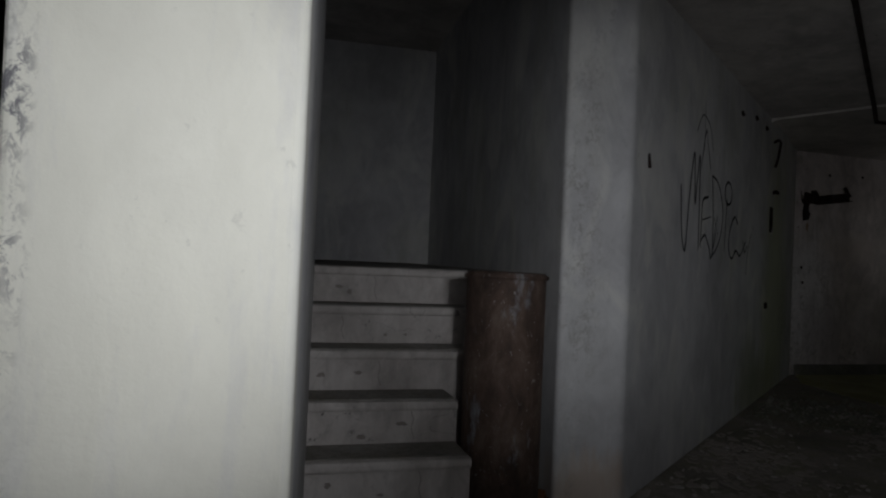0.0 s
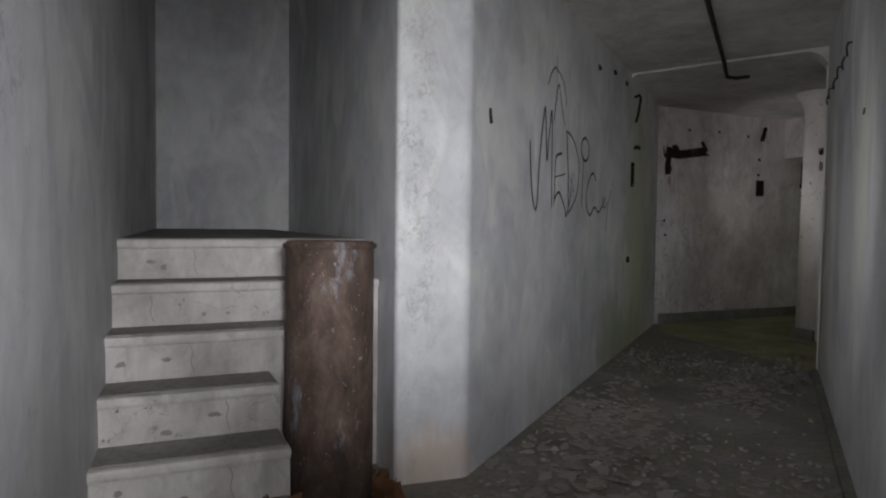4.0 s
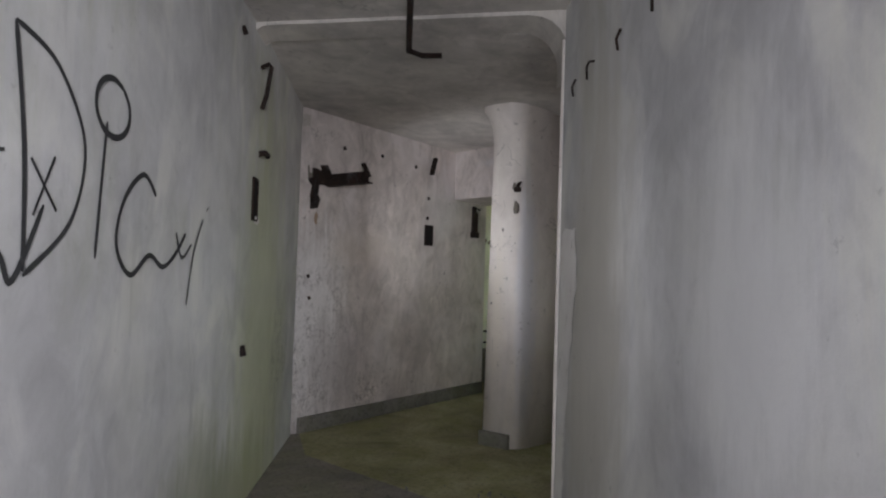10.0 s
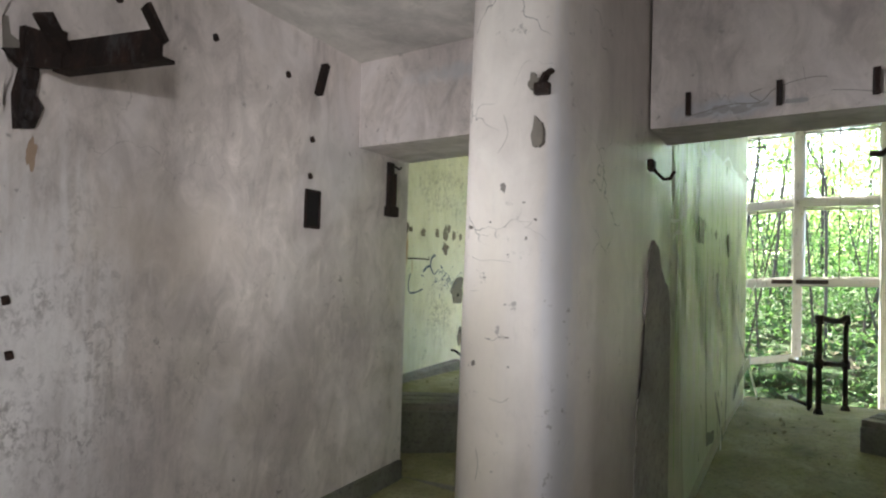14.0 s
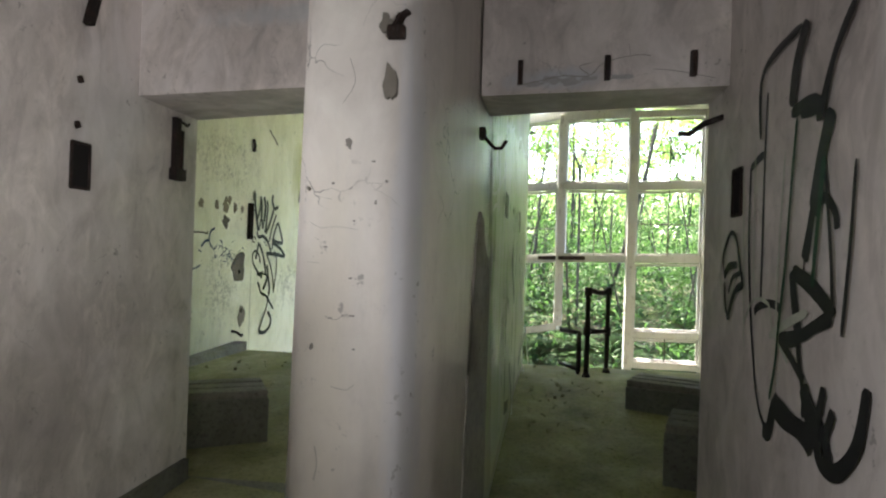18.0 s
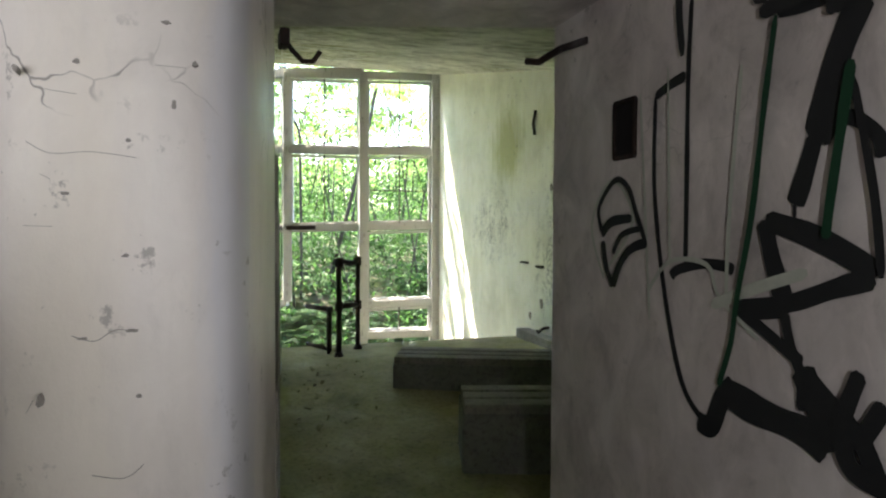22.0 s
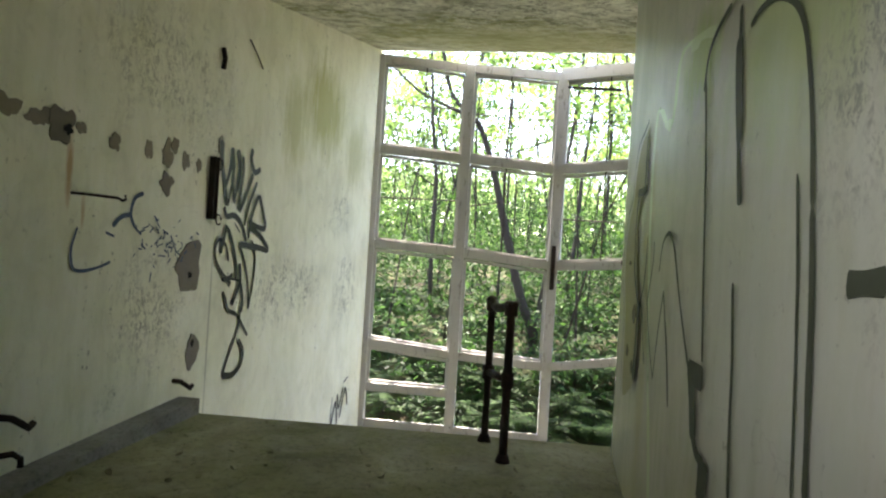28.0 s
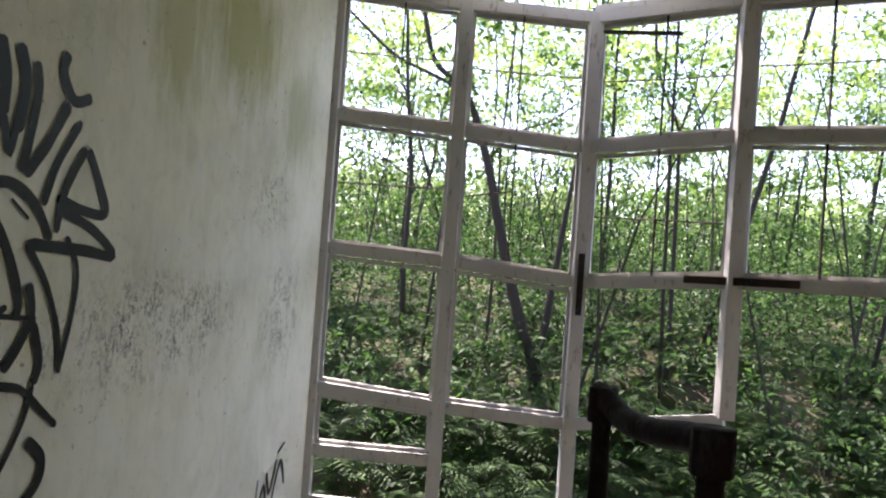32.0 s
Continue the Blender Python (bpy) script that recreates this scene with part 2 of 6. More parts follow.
# olive blots towards the lobby: green window light and algae, put into the colour
M_CORR = plaster("cold_white_plaster", (0.64, 0.64, 0.645), (0.55, 0.55, 0.56), (0.43, 0.43, 0.445), (0.43, 0.43, 0.44), 0.2, (0.42, 0.44, 0.32), 0.3, 0.6, 0.25,
                 [((3.7, 2.9, 0.1), (0.3, 0.3, 0.22), (0.52, 0.36, 0.24), 0.5, 7), ((7.4, 5.85, 0.8), (0.9, 0.7, 1.9), (0.5, 0.54, 0.3), 0.55, 1.5),
                  ((6.9, 5.4, 0.1), (1.2, 1.2, 0.4), (0.34, 0.36, 0.2), 0.6, 4), ((7.35, 3.45, 1.2), (0.55, 0.5, 1.6), (0.46, 0.44, 0.39), 0.8, 2),
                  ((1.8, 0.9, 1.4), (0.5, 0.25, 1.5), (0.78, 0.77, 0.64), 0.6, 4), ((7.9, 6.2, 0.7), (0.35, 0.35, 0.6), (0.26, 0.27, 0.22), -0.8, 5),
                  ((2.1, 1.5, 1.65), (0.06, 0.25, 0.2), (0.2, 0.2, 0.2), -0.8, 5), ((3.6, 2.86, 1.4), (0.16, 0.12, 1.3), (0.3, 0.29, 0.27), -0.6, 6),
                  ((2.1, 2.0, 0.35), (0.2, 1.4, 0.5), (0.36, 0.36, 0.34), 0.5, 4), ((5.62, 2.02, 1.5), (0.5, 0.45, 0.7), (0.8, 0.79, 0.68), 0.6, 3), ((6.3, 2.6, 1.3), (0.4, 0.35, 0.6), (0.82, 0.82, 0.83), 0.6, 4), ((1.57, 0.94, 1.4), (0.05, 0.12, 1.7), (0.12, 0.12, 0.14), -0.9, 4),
                  ((4.7, 1.35, 2.2), (0.5, 0.5, 0.35), (0.82, 0.81, 0.72), 0.7, 3), ((5.2, 1.7, 1.2), (0.35, 0.35, 0.7), (0.8, 0.8, 0.82), 0.6, 3), ((6.4, 5.0, 0.35), (0.6, 0.5, 0.4), (0.3, 0.32, 0.22), 0.55, 4)], 0.3, 0.0, 0.35, 0.5, (0.82, 0.81, 0.76))
M_LOBBY = plaster("pinkish_grey_plaster", (0.63, 0.57, 0.54), (0.53, 0.48, 0.455), (0.4, 0.355, 0.34), (0.37, 0.33, 0.32), 0.22, None, 0, 0.5, 0.6,
                  [((8.62, 6.7, 0.9), (0.45, 0.3, 1.0), (0.78, 0.76, 0.76), 0.85, 7), ((8.7, 6.7, 0.75), (0.5, 0.3, 0.95), (0.2, 0.18, 0.18), -0.75, 4),
                   ((9.35, 6.7, 0.28), (0.42, 0.3, 0.22), (0.2, 0.18, 0.17), -0.85, 5), ((10.5, 6.7, 2.15), (0.35, 0.3, 0.35), (0.66, 0.64, 0.64), 0.5, 6),
                   ((8.7, 6.7, 2.62), (0.25, 0.3, 0.07), (0.25, 0.23, 0.22), -0.8, 6), ((10.6, 4.8, 0.95), (0.3, 0.12, 0.95), (0.28, 0.26, 0.25), 0.8, 4),
                   ((10.32, 4.45, 2.23), (0.2, 0.3, 0.05), (0.42, 0.45, 0.5), 0.7, 8), ((10.45, 5.9, 2.62), (0.3, 0.5, 0.06), (0.42, 0.45, 0.48), 0.5, 8),
                   ((8.95, 6.7, 0.55), (0.45, 0.3, 0.5), (0.3, 0.27, 0.27), 0.5, 5), ((10.1, 6.7, 0.9), (0.35, 0.3, 0.45), (0.36, 0.32, 0.3), 0.45, 4), ((9.3, 6.7, 1.6), (0.5, 0.3, 0.25), (0.55, 0.48, 0.42), 0.5, 4)], 0.7, 0.35, 0.45, 0.7, (0.7, 0.65, 0.64))
# bluish right edge is a reflection put into the colour; front tinted warmer
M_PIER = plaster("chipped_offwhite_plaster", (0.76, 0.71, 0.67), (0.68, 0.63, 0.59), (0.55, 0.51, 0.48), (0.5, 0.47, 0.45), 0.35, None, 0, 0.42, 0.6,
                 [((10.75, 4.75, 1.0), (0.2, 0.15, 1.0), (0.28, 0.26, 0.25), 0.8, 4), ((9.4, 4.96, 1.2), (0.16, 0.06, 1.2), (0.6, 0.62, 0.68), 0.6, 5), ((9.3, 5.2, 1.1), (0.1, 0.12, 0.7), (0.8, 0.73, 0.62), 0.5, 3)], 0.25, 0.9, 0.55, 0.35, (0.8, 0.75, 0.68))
M_ROOM = plaster("mouldy_white_plaster", (0.84, 0.83, 0.69), (0.78, 0.77, 0.62), (0.64, 0.63, 0.49), (0.6, 0.59, 0.48), 0.3, (0.45, 0.46, 0.25), 0.2, 0.7, 0.8,
                 [((18.3, 7.9, 2.95), (0.75, 0.5, 0.55), (0.4, 0.4, 0.12), 0.75, 4.2), ((17.4, 8.0, 2.6), (0.35, 0.5, 0.5), (0.44, 0.44, 0.18), 0.65, 5),
                  ((19.6, 7.9, 2.6), (0.5, 0.5, 0.5), (0.42, 0.42, 0.2), 0.6, 5), ((17.4, 7.9, 0.95), (1.1, 0.5, 0.32), (0.13, 0.13, 0.1), -0.9, 4.5),
                  ((19.5, 7.9, 0.85), (0.55, 0.5, 0.5), (0.13, 0.13, 0.1), -0.9, 5), ((19.1, 7.9, 1.8), (0.5, 0.5, 0.28), (0.2, 0.2, 0.15), -0.85, 5),
                  ((15.1, 8.15, 0.9), (0.5, 0.5, 0.45), (0.1, 0.09, 0.08), -0.6, 4), ((15.2, 8.15, 2.5), (0.9, 0.5, 0.5), (0.13, 0.11, 0.09), -0.5, 4),
                  ((14.235, 8.2, 1.75), (0.03, 0.4, 0.22), (0.46, 0.24, 0.08), 0.75, 9), ((14.36, 8.2, 1.5), (0.02, 0.4, 0.12), (0.46, 0.28, 0.12), 0.6, 9),
                  ((16.05, 1.5, 2.5), (0.5, 0.4, 0.5), (0.42, 0.42, 0.13), 0.75, 4), ((16.5, 1.5, 1.5), (0.8, 0.4, 0.55), (0.15, 0.15, 0.11), -0.85, 4.5),
                  ((14.7, 1.5, 1.1), (0.6, 0.4, 0.8), (0.14, 0.13, 0.1), -0.75, 4.5), ((14.7, 8.2, 0.38), (0.14, 0.4, 0.1), (0.16, 0.17, 0.1), -0.9, 6),
                  ((15.86, 8.1, 0.75), (0.015, 0.4, 0.9), (0.3, 0.28, 0.22), 0.6, 6)], 0.3, 0.3)
# green high on this wall is reflected foliage light, put into the colour
M_GREEN = plaster("green_tint_plaster", (0.68, 0.66, 0.56), (0.6, 0.585, 0.48), (0.48, 0.465, 0.375), (0.34, 0.4, 0.26), 0.35, (0.28, 0.35, 0.1), 0.3, 0.38, 0.5,
                  [((13.2, 5.4, 2.12), (0.28, 0.3, 0.16), (0.4, 0.55, 0.12), 0.85, 5), ((12.4, 5.4, 1.95), (0.45, 0.3, 0.3), (0.42, 0.58, 0.2), 0.6, 3),
                   ((12.3, 5.4, 1.2), (0.8, 0.3, 0.7), (0.68, 0.74, 0.68), 0.6, 2), ((14.1, 5.3, 1.2), (0.2, 0.4, 1.0), (0.5, 0.46, 0.24), 0.7, 3),
                   ((12.5, 4.7, 1.9), (1.3, 0.4, 0.8), (0.62, 0.76, 0.4), 0.5, 3), ((11.6, 4.75, 1.7), (0.8, 0.3, 0.5), (0.12, 0.15, 0.08), -0.4, 5),
                   ((12.0, 5.4, 1.75), (0.3, 0.3, 0.4), (0.16, 0.18, 0.16), -0.7, 5)], 0.3, 0.2, 0.6)
M_CEIL = plaster("stained_ceiling_plaster", (0.6, 0.57, 0.53), (0.48, 0.455, 0.43), (0.34, 0.32, 0.3), (0.28, 0.27, 0.24), 0.2, None, 0, 0.75, 0.5, (), 0.4, 0.6)
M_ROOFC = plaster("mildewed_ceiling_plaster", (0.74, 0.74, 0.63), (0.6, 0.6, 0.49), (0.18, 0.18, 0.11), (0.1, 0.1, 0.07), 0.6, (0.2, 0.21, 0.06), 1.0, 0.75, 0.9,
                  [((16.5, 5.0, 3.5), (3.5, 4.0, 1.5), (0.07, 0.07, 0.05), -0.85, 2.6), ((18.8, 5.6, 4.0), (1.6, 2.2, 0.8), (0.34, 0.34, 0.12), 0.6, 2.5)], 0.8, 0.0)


def rough_floor(name, pale, mid, dark, moss, mosses):
    n = Nodes(name)
    p = n.coords()
    cloud = n.noise(p, 1.6, 7, 0.65, 0.5)
    colour = n.ramp(cloud, [(0.3, dark), (0.5, mid), (0.7, pale)])
    colour = n.mix(n.math("MULTIPLY", n.ramp(n.noise(p, 2.7, 6, 0.7), [(0.42, (0, 0, 0)), (0.62, (1, 1, 1))]), mosses), colour, moss)
    grit = n.noise(p, 30, 6, 0.75)
    colour = n.mix(n.math("MULTIPLY", n.ramp(grit, [(0.5, (0, 0, 0)), (0.66, (1, 1, 1))]), 0.5), colour, tuple(0.4 * c for c in dark))
    n.bump(n.math("ADD", n.math("MULTIPLY", grit, 0.5), cloud), 0.7, 0.03)
    return n.done(colour, 0.9, 0, 0.2)


M_FLOOR = rough_floor("dusty_concrete_floor", (0.3, 0.28, 0.25), (0.23, 0.21, 0.19), (0.13, 0.12, 0.105), (0.2, 0.2, 0.1), 0.35)
M_MOSS = rough_floor("mossy_concrete_floor", (0.44, 0.41, 0.27), (0.32, 0.3, 0.18), (0.18, 0.17, 0.095), (0.22, 0.23, 0.08), 0.5)
M_CONC = rough_floor("dark_concrete", (0.26, 0.25, 0.225), (0.185, 0.18, 0.16), (0.1, 0.098, 0.088), (0.12, 0.13, 0.06), 0.4)
M_STEP = plaster("pale_worn_step_plaster", (0.6, 0.57, 0.55), (0.5, 0.47, 0.45), (0.33, 0.3, 0.285), (0.25, 0.22, 0.2), 0.35, None, 0, 0.8, 0.9, (), 0.6, 0.5)
M_TREAD = rough_floor("dusty_tread", (0.4, 0.385, 0.36), (0.3, 0.29, 0.27), (0.2, 0.19, 0.175), (0.2, 0.17, 0.13), 0.4)
M_EARTH = rough_floor("forest_earth", (0.1, 0.085, 0.05), (0.06, 0.05, 0.03), (0.03, 0.025, 0.015), (0.05, 0.08, 0.015), 0.8)


def worn_paint(name, base, under, wear=0.5, rough=0.6):
    n = Nodes(name)
    p = n.coords()
    f = n.noise(n.coords((1, 1, 0.4)), 14, 6, 0.7)
    colour = n.mix(n.ramp(f, [(wear, (0, 0, 0)), (wear + 0.06, (1, 1, 1))]), base, under)
    colour = n.mix(n.math("MULTIPLY", n.noise(p, 4, 5), 0.5), colour, tuple(0.6 * c for c in base))
    n.bump(n.math("ADD", f, n.noise(p, 60, 3)), 0.4, 0.004)
    return n.done(colour, rough, 0, 0.35)


M_FRAME = worn_paint("peeling_white_window_paint", (0.52, 0.51, 0.48), (0.3, 0.28, 0.25), 0.58)


def rust(name, a, b, c, metal=0.25, flakes_glints=0.6):
    n = Nodes(name)
    p = n.coords((1, 1, 0.5))
    f = n.noise(p, 9, 7, 0.7, 0.4)
    colour = n.ramp(f, [(0.3, a), (0.5, b), (0.68, c)])
    pale = n.ramp(n.noise(n.coords((1, 1, 0.35)), 6, 6, 0.75), [(0.56, (0, 0, 0)), (0.66, (1, 1, 1))])
    colour = n.mix(n.math("MULTIPLY", pale, flakes_glints), colour, (0.34, 0.36, 0.4))
    # bright glints put into the colour as fine pale specks
    glint = n.ramp(n.noise(n.coords((1, 1, 0.7)), 48, 5, 0.75), [(0.62, (0, 0, 0)), (0.68, (1, 1, 1))])
    colour = n.mix(n.math("MULTIPLY", glint, flakes_glints), colour, (0.55, 0.54, 0.52))
    n.bump(n.math("ADD", f, n.noise(n.coords(), 70, 3)), 0.5, 0.006)
    return n.done(colour, 0.75, metal, 0.4)


M_RUST = rust("flaking_rust", (0.045, 0.032, 0.026), (0.105, 0.07, 0.055), (0.18, 0.135, 0.108))
M_IRON = rust("dark_rusted_iron", (0.012, 0.01, 0.01), (0.025, 0.016, 0.013), (0.055, 0.03, 0.022), 0.4, 0.12)


def plain(name, colour, rough=0.7):
    n = Nodes(name)
    f = n.noise(n.coords(), 25, 5, 0.7)
    c = n.mix(f, tuple(0.75 * x for x in colour), tuple(min(1, 1.2 * x) for x in colour))
    return n.done(c, rough, 0, 0.25)


M_SPRAY = plain("black_spray_paint", (0.02, 0.021, 0.022), 0.45)
M_SCRAWL = plain("thin_black_spray_paint", (0.045, 0.046, 0.05), 0.6)
M_SPRAYG = plain("dark_green_spray_paint", (0.012, 0.05, 0.025), 0.45)
M_SPRAYB = plain("faded_blue_spray_paint", (0.06, 0.09, 0.16), 0.6)
M_SPRAYF = plain("dark_grey_spray_paint", (0.085, 0.1, 0.07), 0.6)
# pale paint; the forest's green reflection is mixed into its colour
M_PALEPAINT = plaster("pale_paint_green_reflection", (0.78, 0.86, 0.64), (0.7, 0.78, 0.57), (0.56, 0.63, 0.46), (0.6, 0.68, 0.4), 0.3, (0.5, 0.62, 0.2), 0.5, 0.3, 0.2, [((13.3, 5.3, 2.3), (0.9, 0.4, 0.4), (0.42, 0.58, 0.14), 0.6, 3)], 0.3, 0.0, 0.6)
# whitewash lightened and streaked to hold the window's glare in its colour
M_WASH = plaster("streaked_wash_and_glare", (0.85, 0.87, 0.76), (0.78, 0.81, 0.68), (0.6, 0.65, 0.48), (0.5, 0.58, 0.32), 0.6, (0.45, 0.55, 0.2), 0.5, 0.3, 0.4, (), 0.3, 0.0, 0.9)
M_OCHRE = plain("faded_ochre_spray_paint", (0.42, 0.4, 0.2), 0.5)
M_BROWNP = plain("brown_spray_paint", (0.12, 0.1, 0.05), 0.6)
# near-black colour stands in for the shade inside holes
M_HOLE = plain("painted_hole_shade", (0.012, 0.01, 0.01), 0.9)
M_PATCH = plain("bare_mortar_patch", (0.2, 0.18, 0.155), 0.9)
M_BARK = plain("grey_brown_bark", (0.032, 0.027, 0.022), 0.9)
M_FLAKE = plain("fallen_paint_flakes", (0.36, 0.34, 0.31), 0.8)
M_LEAFD = plain("dry_brown_leaves", (0.13, 0.06, 0.028), 0.8)


def leaf_material(name, low, high):
    n = Nodes(name)
    info = n.add("ShaderNodeNewGeometry")
    colour = n.ramp(info.outputs["Random Per Island"], [(0.0, low), (1.0, high)])
    thin = n.add("ShaderNodeBsdfTranslucent")
    n.link(colour, thin.inputs["Color"])
    n.done(colour, 0.6, 0, 0.25)
    both = n.add("ShaderNodeMixShader")
    both.inputs[0].default_value = 0.5
    n.link(n.b.outputs[0], both.inputs[1])
    n.link(thin.outputs[0], both.inputs[2])
    n.link(both.outputs[0], n.t.nodes["Material Output"].inputs[0])
    return n.m


M_LEAF = leaf_material("green_leaves", (0.008, 0.03, 0.006), (0.13, 0.25, 0.05))
M_LEAFY = leaf_material("yellow_green_leaves", (0.1, 0.19, 0.035), (0.36, 0.5, 0.14))
M_FERN = leaf_material("fern_leaves", (0.006, 0.022, 0.006), (0.06, 0.13, 0.03))


# ---- mesh helpers ----
def link_mesh(name, bm, material, parent=None, label="", smooth=False):
    me = bpy.data.meshes.new(name)
    bmesh.ops.recalc_face_normals(bm, faces=bm.faces)
    bm.to_mesh(me)
    bm.free()
    if smooth:
        me.polygons.foreach_set("use_smooth", [True] * len(me.polygons))
    me.materials.append(material)
    ob = new(name, me)
    if parent:
        ob.parent = parent
    if label:
        ob["label"] = label
    return ob


part = link_mesh


def thing(name, at, label, category, group="", turn=0.0):
    e = new(name)
    e.matrix_world = pose(*at, 0, 0, turn)
    return tagged(e, label, category, group)


def structure(name, bm, material, label, category, smooth=False):
    return tagged(link_mesh(name, bm, material, smooth=smooth), label, category, kind="structure")


def add_prism(bm, outline, z0, z1):
    """An upright block over a plan outline; z0 and z1 may be functions of x, y."""
    low = [bm.verts.new((x, y, z0(x, y) if callable(z0) else z0)) for x, y in outline]
    high = [bm.verts.new((x, y, z1(x, y) if callable(z1) else z1)) for x, y in outline]
    bm.faces.new(low[::-1])
    bm.faces.new(high)
    for i in range(len(outline)):
        j = (i + 1) % len(outline)
        bm.faces.new((low[i], low[j], high[j], high[i]))
    return bm


def prism(outline, z0, z1):
    return add_prism(bmesh.new(), outline, z0, z1)


def add_box(bm, x0, x1, y0, y1, z0, z1):
    return add_prism(bm, [(x0, y0), (x1, y0), (x1, y1), (x0, y1)], z0, z1)


def block(x0, x1, y0, y1, z0, z1, bevel=0.0):
    bm = add_box(bmesh.new(), x0, x1, y0, y1, z0, z1)
    if bevel:
        bmesh.ops.bevel(bm, geom=bm.edges[:], offset=bevel, segments=2, affect="EDGES", profile=0.6)
    return bm


def beam_between(bm, a, b, w, d, up=(0, 0, 1)):
    """A squared bar from a to b, w wide across and d deep."""
    a, b = Vector(a), Vector(b)
    t = (b - a).normalized()
    s = t.cross(Vector(up))
    if s.length < 1e-4:
        s = t.cross(Vector((1, 0, 0)))
    s.normalize()
    n = s.cross(t)
    v = [bm.verts.new(p + s * i * w / 2 + n * j * d / 2) for p in (a, b) for i, j in ((-1, -1), (1, -1), (1, 1), (-1, 1))]
    for f in ((0, 1, 2, 3), (7, 6, 5, 4), (0, 4, 5, 1), (1, 5, 6, 2), (2, 6, 7, 3), (3, 7, 4, 0)):
        bm.faces.new([v[i] for i in f])
    return bm


def tube(bm, points, radius, sides=8, taper=None):
    """A round bar through points."""
    pts = [Vector(p) for p in points]
    rings = []
    for i, p in enumerate(pts):
        t = (pts[min(i + 1, len(pts) - 1)] - pts[max(i - 1, 0)]).normalized()
        ref = Vector((0, 0, 1)) if abs(t.z) < 0.9 else Vector((1, 0, 0))
        s = t.cross(ref).normalized()
        n = s.cross(t)
        r = radius if taper is None else radius + (taper - radius) * i / max(1, len(pts) - 1)
        rings.append([bm.verts.new(p + (s * math.cos(2 * math.pi * k / sides) + n * math.sin(2 * math.pi * k / sides)) * r) for k in range(sides)])
    for a, b in zip(rings, rings[1:]):
        for k in range(sides):
            bm.faces.new((a[k], a[(k + 1) % sides], b[(k + 1) % sides], b[k]))
    bm.faces.new(rings[0][::-1])
    bm.faces.new(rings[-1])
    return bm


def rounded(outline, r=0.06, steps=4):
    """A plan outline with each corner rounded."""
    out = []
    n = len(outline)
    for i in range(n):
        p, a, b = Vector(outline[i]), Vector(outline[i - 1]), Vector(outline[(i + 1) % n])
        da, db = (a - p), (b - p)
        k = min(r, da.length / 3, db.length / 3)
        s, e = p + da.normalized() * k, p + db.normalized() * k
        for j in range(steps + 1):
            t = j / steps
            q = s * (1 - t) ** 2 + p * 2 * t * (1 - t) + e * t * t
            out.append((q.x, q.y))
    return out


# ---- the large structure ----
def smooth_path(points, n=5):
    """A rounded line through points."""
    pts = [Vector(p) for p in points]
    out = []
    for i in range(len(pts) - 1):
        p0, p1, p2, p3 = pts[max(i - 1, 0)], pts[i], pts[i + 1], pts[min(i + 2, len(pts) - 1)]
        for k in range(n):
            t = k / n
            out.append(0.5 * (2 * p1 + (p2 - p0) * t + (2 * p0 - 5 * p1 + 4 * p2 - p3) * t * t + (3 * p1 - p0 - 3 * p2 + p3) * t ** 3))
    return out + [pts[-1]]


CEIL, CORR_CEIL = 2.78, 2.86


def room_ceiling(x, y):
    return 2.45 + 0.2 * (x - 11.2)


def room_floor(x, y):
    return 0.15 * min(1.0, max(0.0, (x - 11.4) / 2.6))


def slab(points, z0, z1):
    return prism(points, z0, z1)


COL_A, COL_B = (3.515, 2.89), (3.89, 2.86)
WALL_CL = structure("wall_corridor_left", prism(rounded([COL_B, (8.44, 6.66), (8.44, 7.6), (3.74, 7.6), (3.72, 6.69), COL_A], 0.035), -0.05, 3.6), M_CORR,
                    "pale plastered corridor wall with scrawled black writing and a rounded end", "wall")
WALL_CR = structure("wall_corridor_right", prism([P(-3.0, -2.07), P(8.44, -2.07), (7.8, 3.84), (7.83, 3.87), (8.1, 3.5), P(8.0, -2.5), P(-3.0, -2.5)], -0.05, 3.0), M_CORR,
                    "pale plastered corridor wall with smeared whitewash", "wall")
WALL_BR = structure("wall_bracket", prism([(8.44, 6.66), (11.38, 6.66), (11.38, 7.0), (8.44, 7.0)], -0.05, 3.0), M_LOBBY,
                    "blotchy pinkish plaster wall with a rusty iron bracket", "wall")
WALL_GR = structure("wall_graffiti", prism([(7.83, 3.87), (10.45, 3.8), (10.32, 3.44), (7.9, 3.5)], -0.05, 3.0), M_LOBBY,
                    "grey plaster wall sprayed with large black graffiti", "wall")
NOSE = [(9.62, 5.33), (9.46, 5.316), (9.385, 5.296), (9.335, 5.262), (9.31, 5.22), (9.305, 5.18), (9.305, 5.055), (9.312, 5.025), (9.332, 4.993), (9.37, 4.962), (9.45, 4.937), (9.62, 4.905), (9.8, 4.875), (10.1, 4.838), (10.4, 4.815), (10.9, 4.782), (10.9, 5.37)]
bm = bmesh.new()
centre = Vector((10.4, 5.1))
rings = []
for z, grow in ((-0.05, 0), (1.2, 0.0), (2.5, 0), (2.6, 0.012), (2.68, 0.035), (2.74, 0.075), (2.78, 0.13), (3.0, 0.13)):
    ring = []
    for k, (x, y) in enumerate(NOSE):
        d = (Vector((x, y)) - centre).normalized() * (grow if 0 < k < 12 else 0)
        wide = 0.038 * max(0.0, 1 - z / 2.5) if k < 4 else 0.0
        ring.append(bm.verts.new((x + d.x, y + d.y + wide, z)))
    rings.append(ring)
for a, b in zip(rings, rings[1:]):
    for k in range(len(NOSE)):
        j = (k + 1) % len(NOSE)
        bm.faces.new((a[k], a[j], b[j], b[k]))
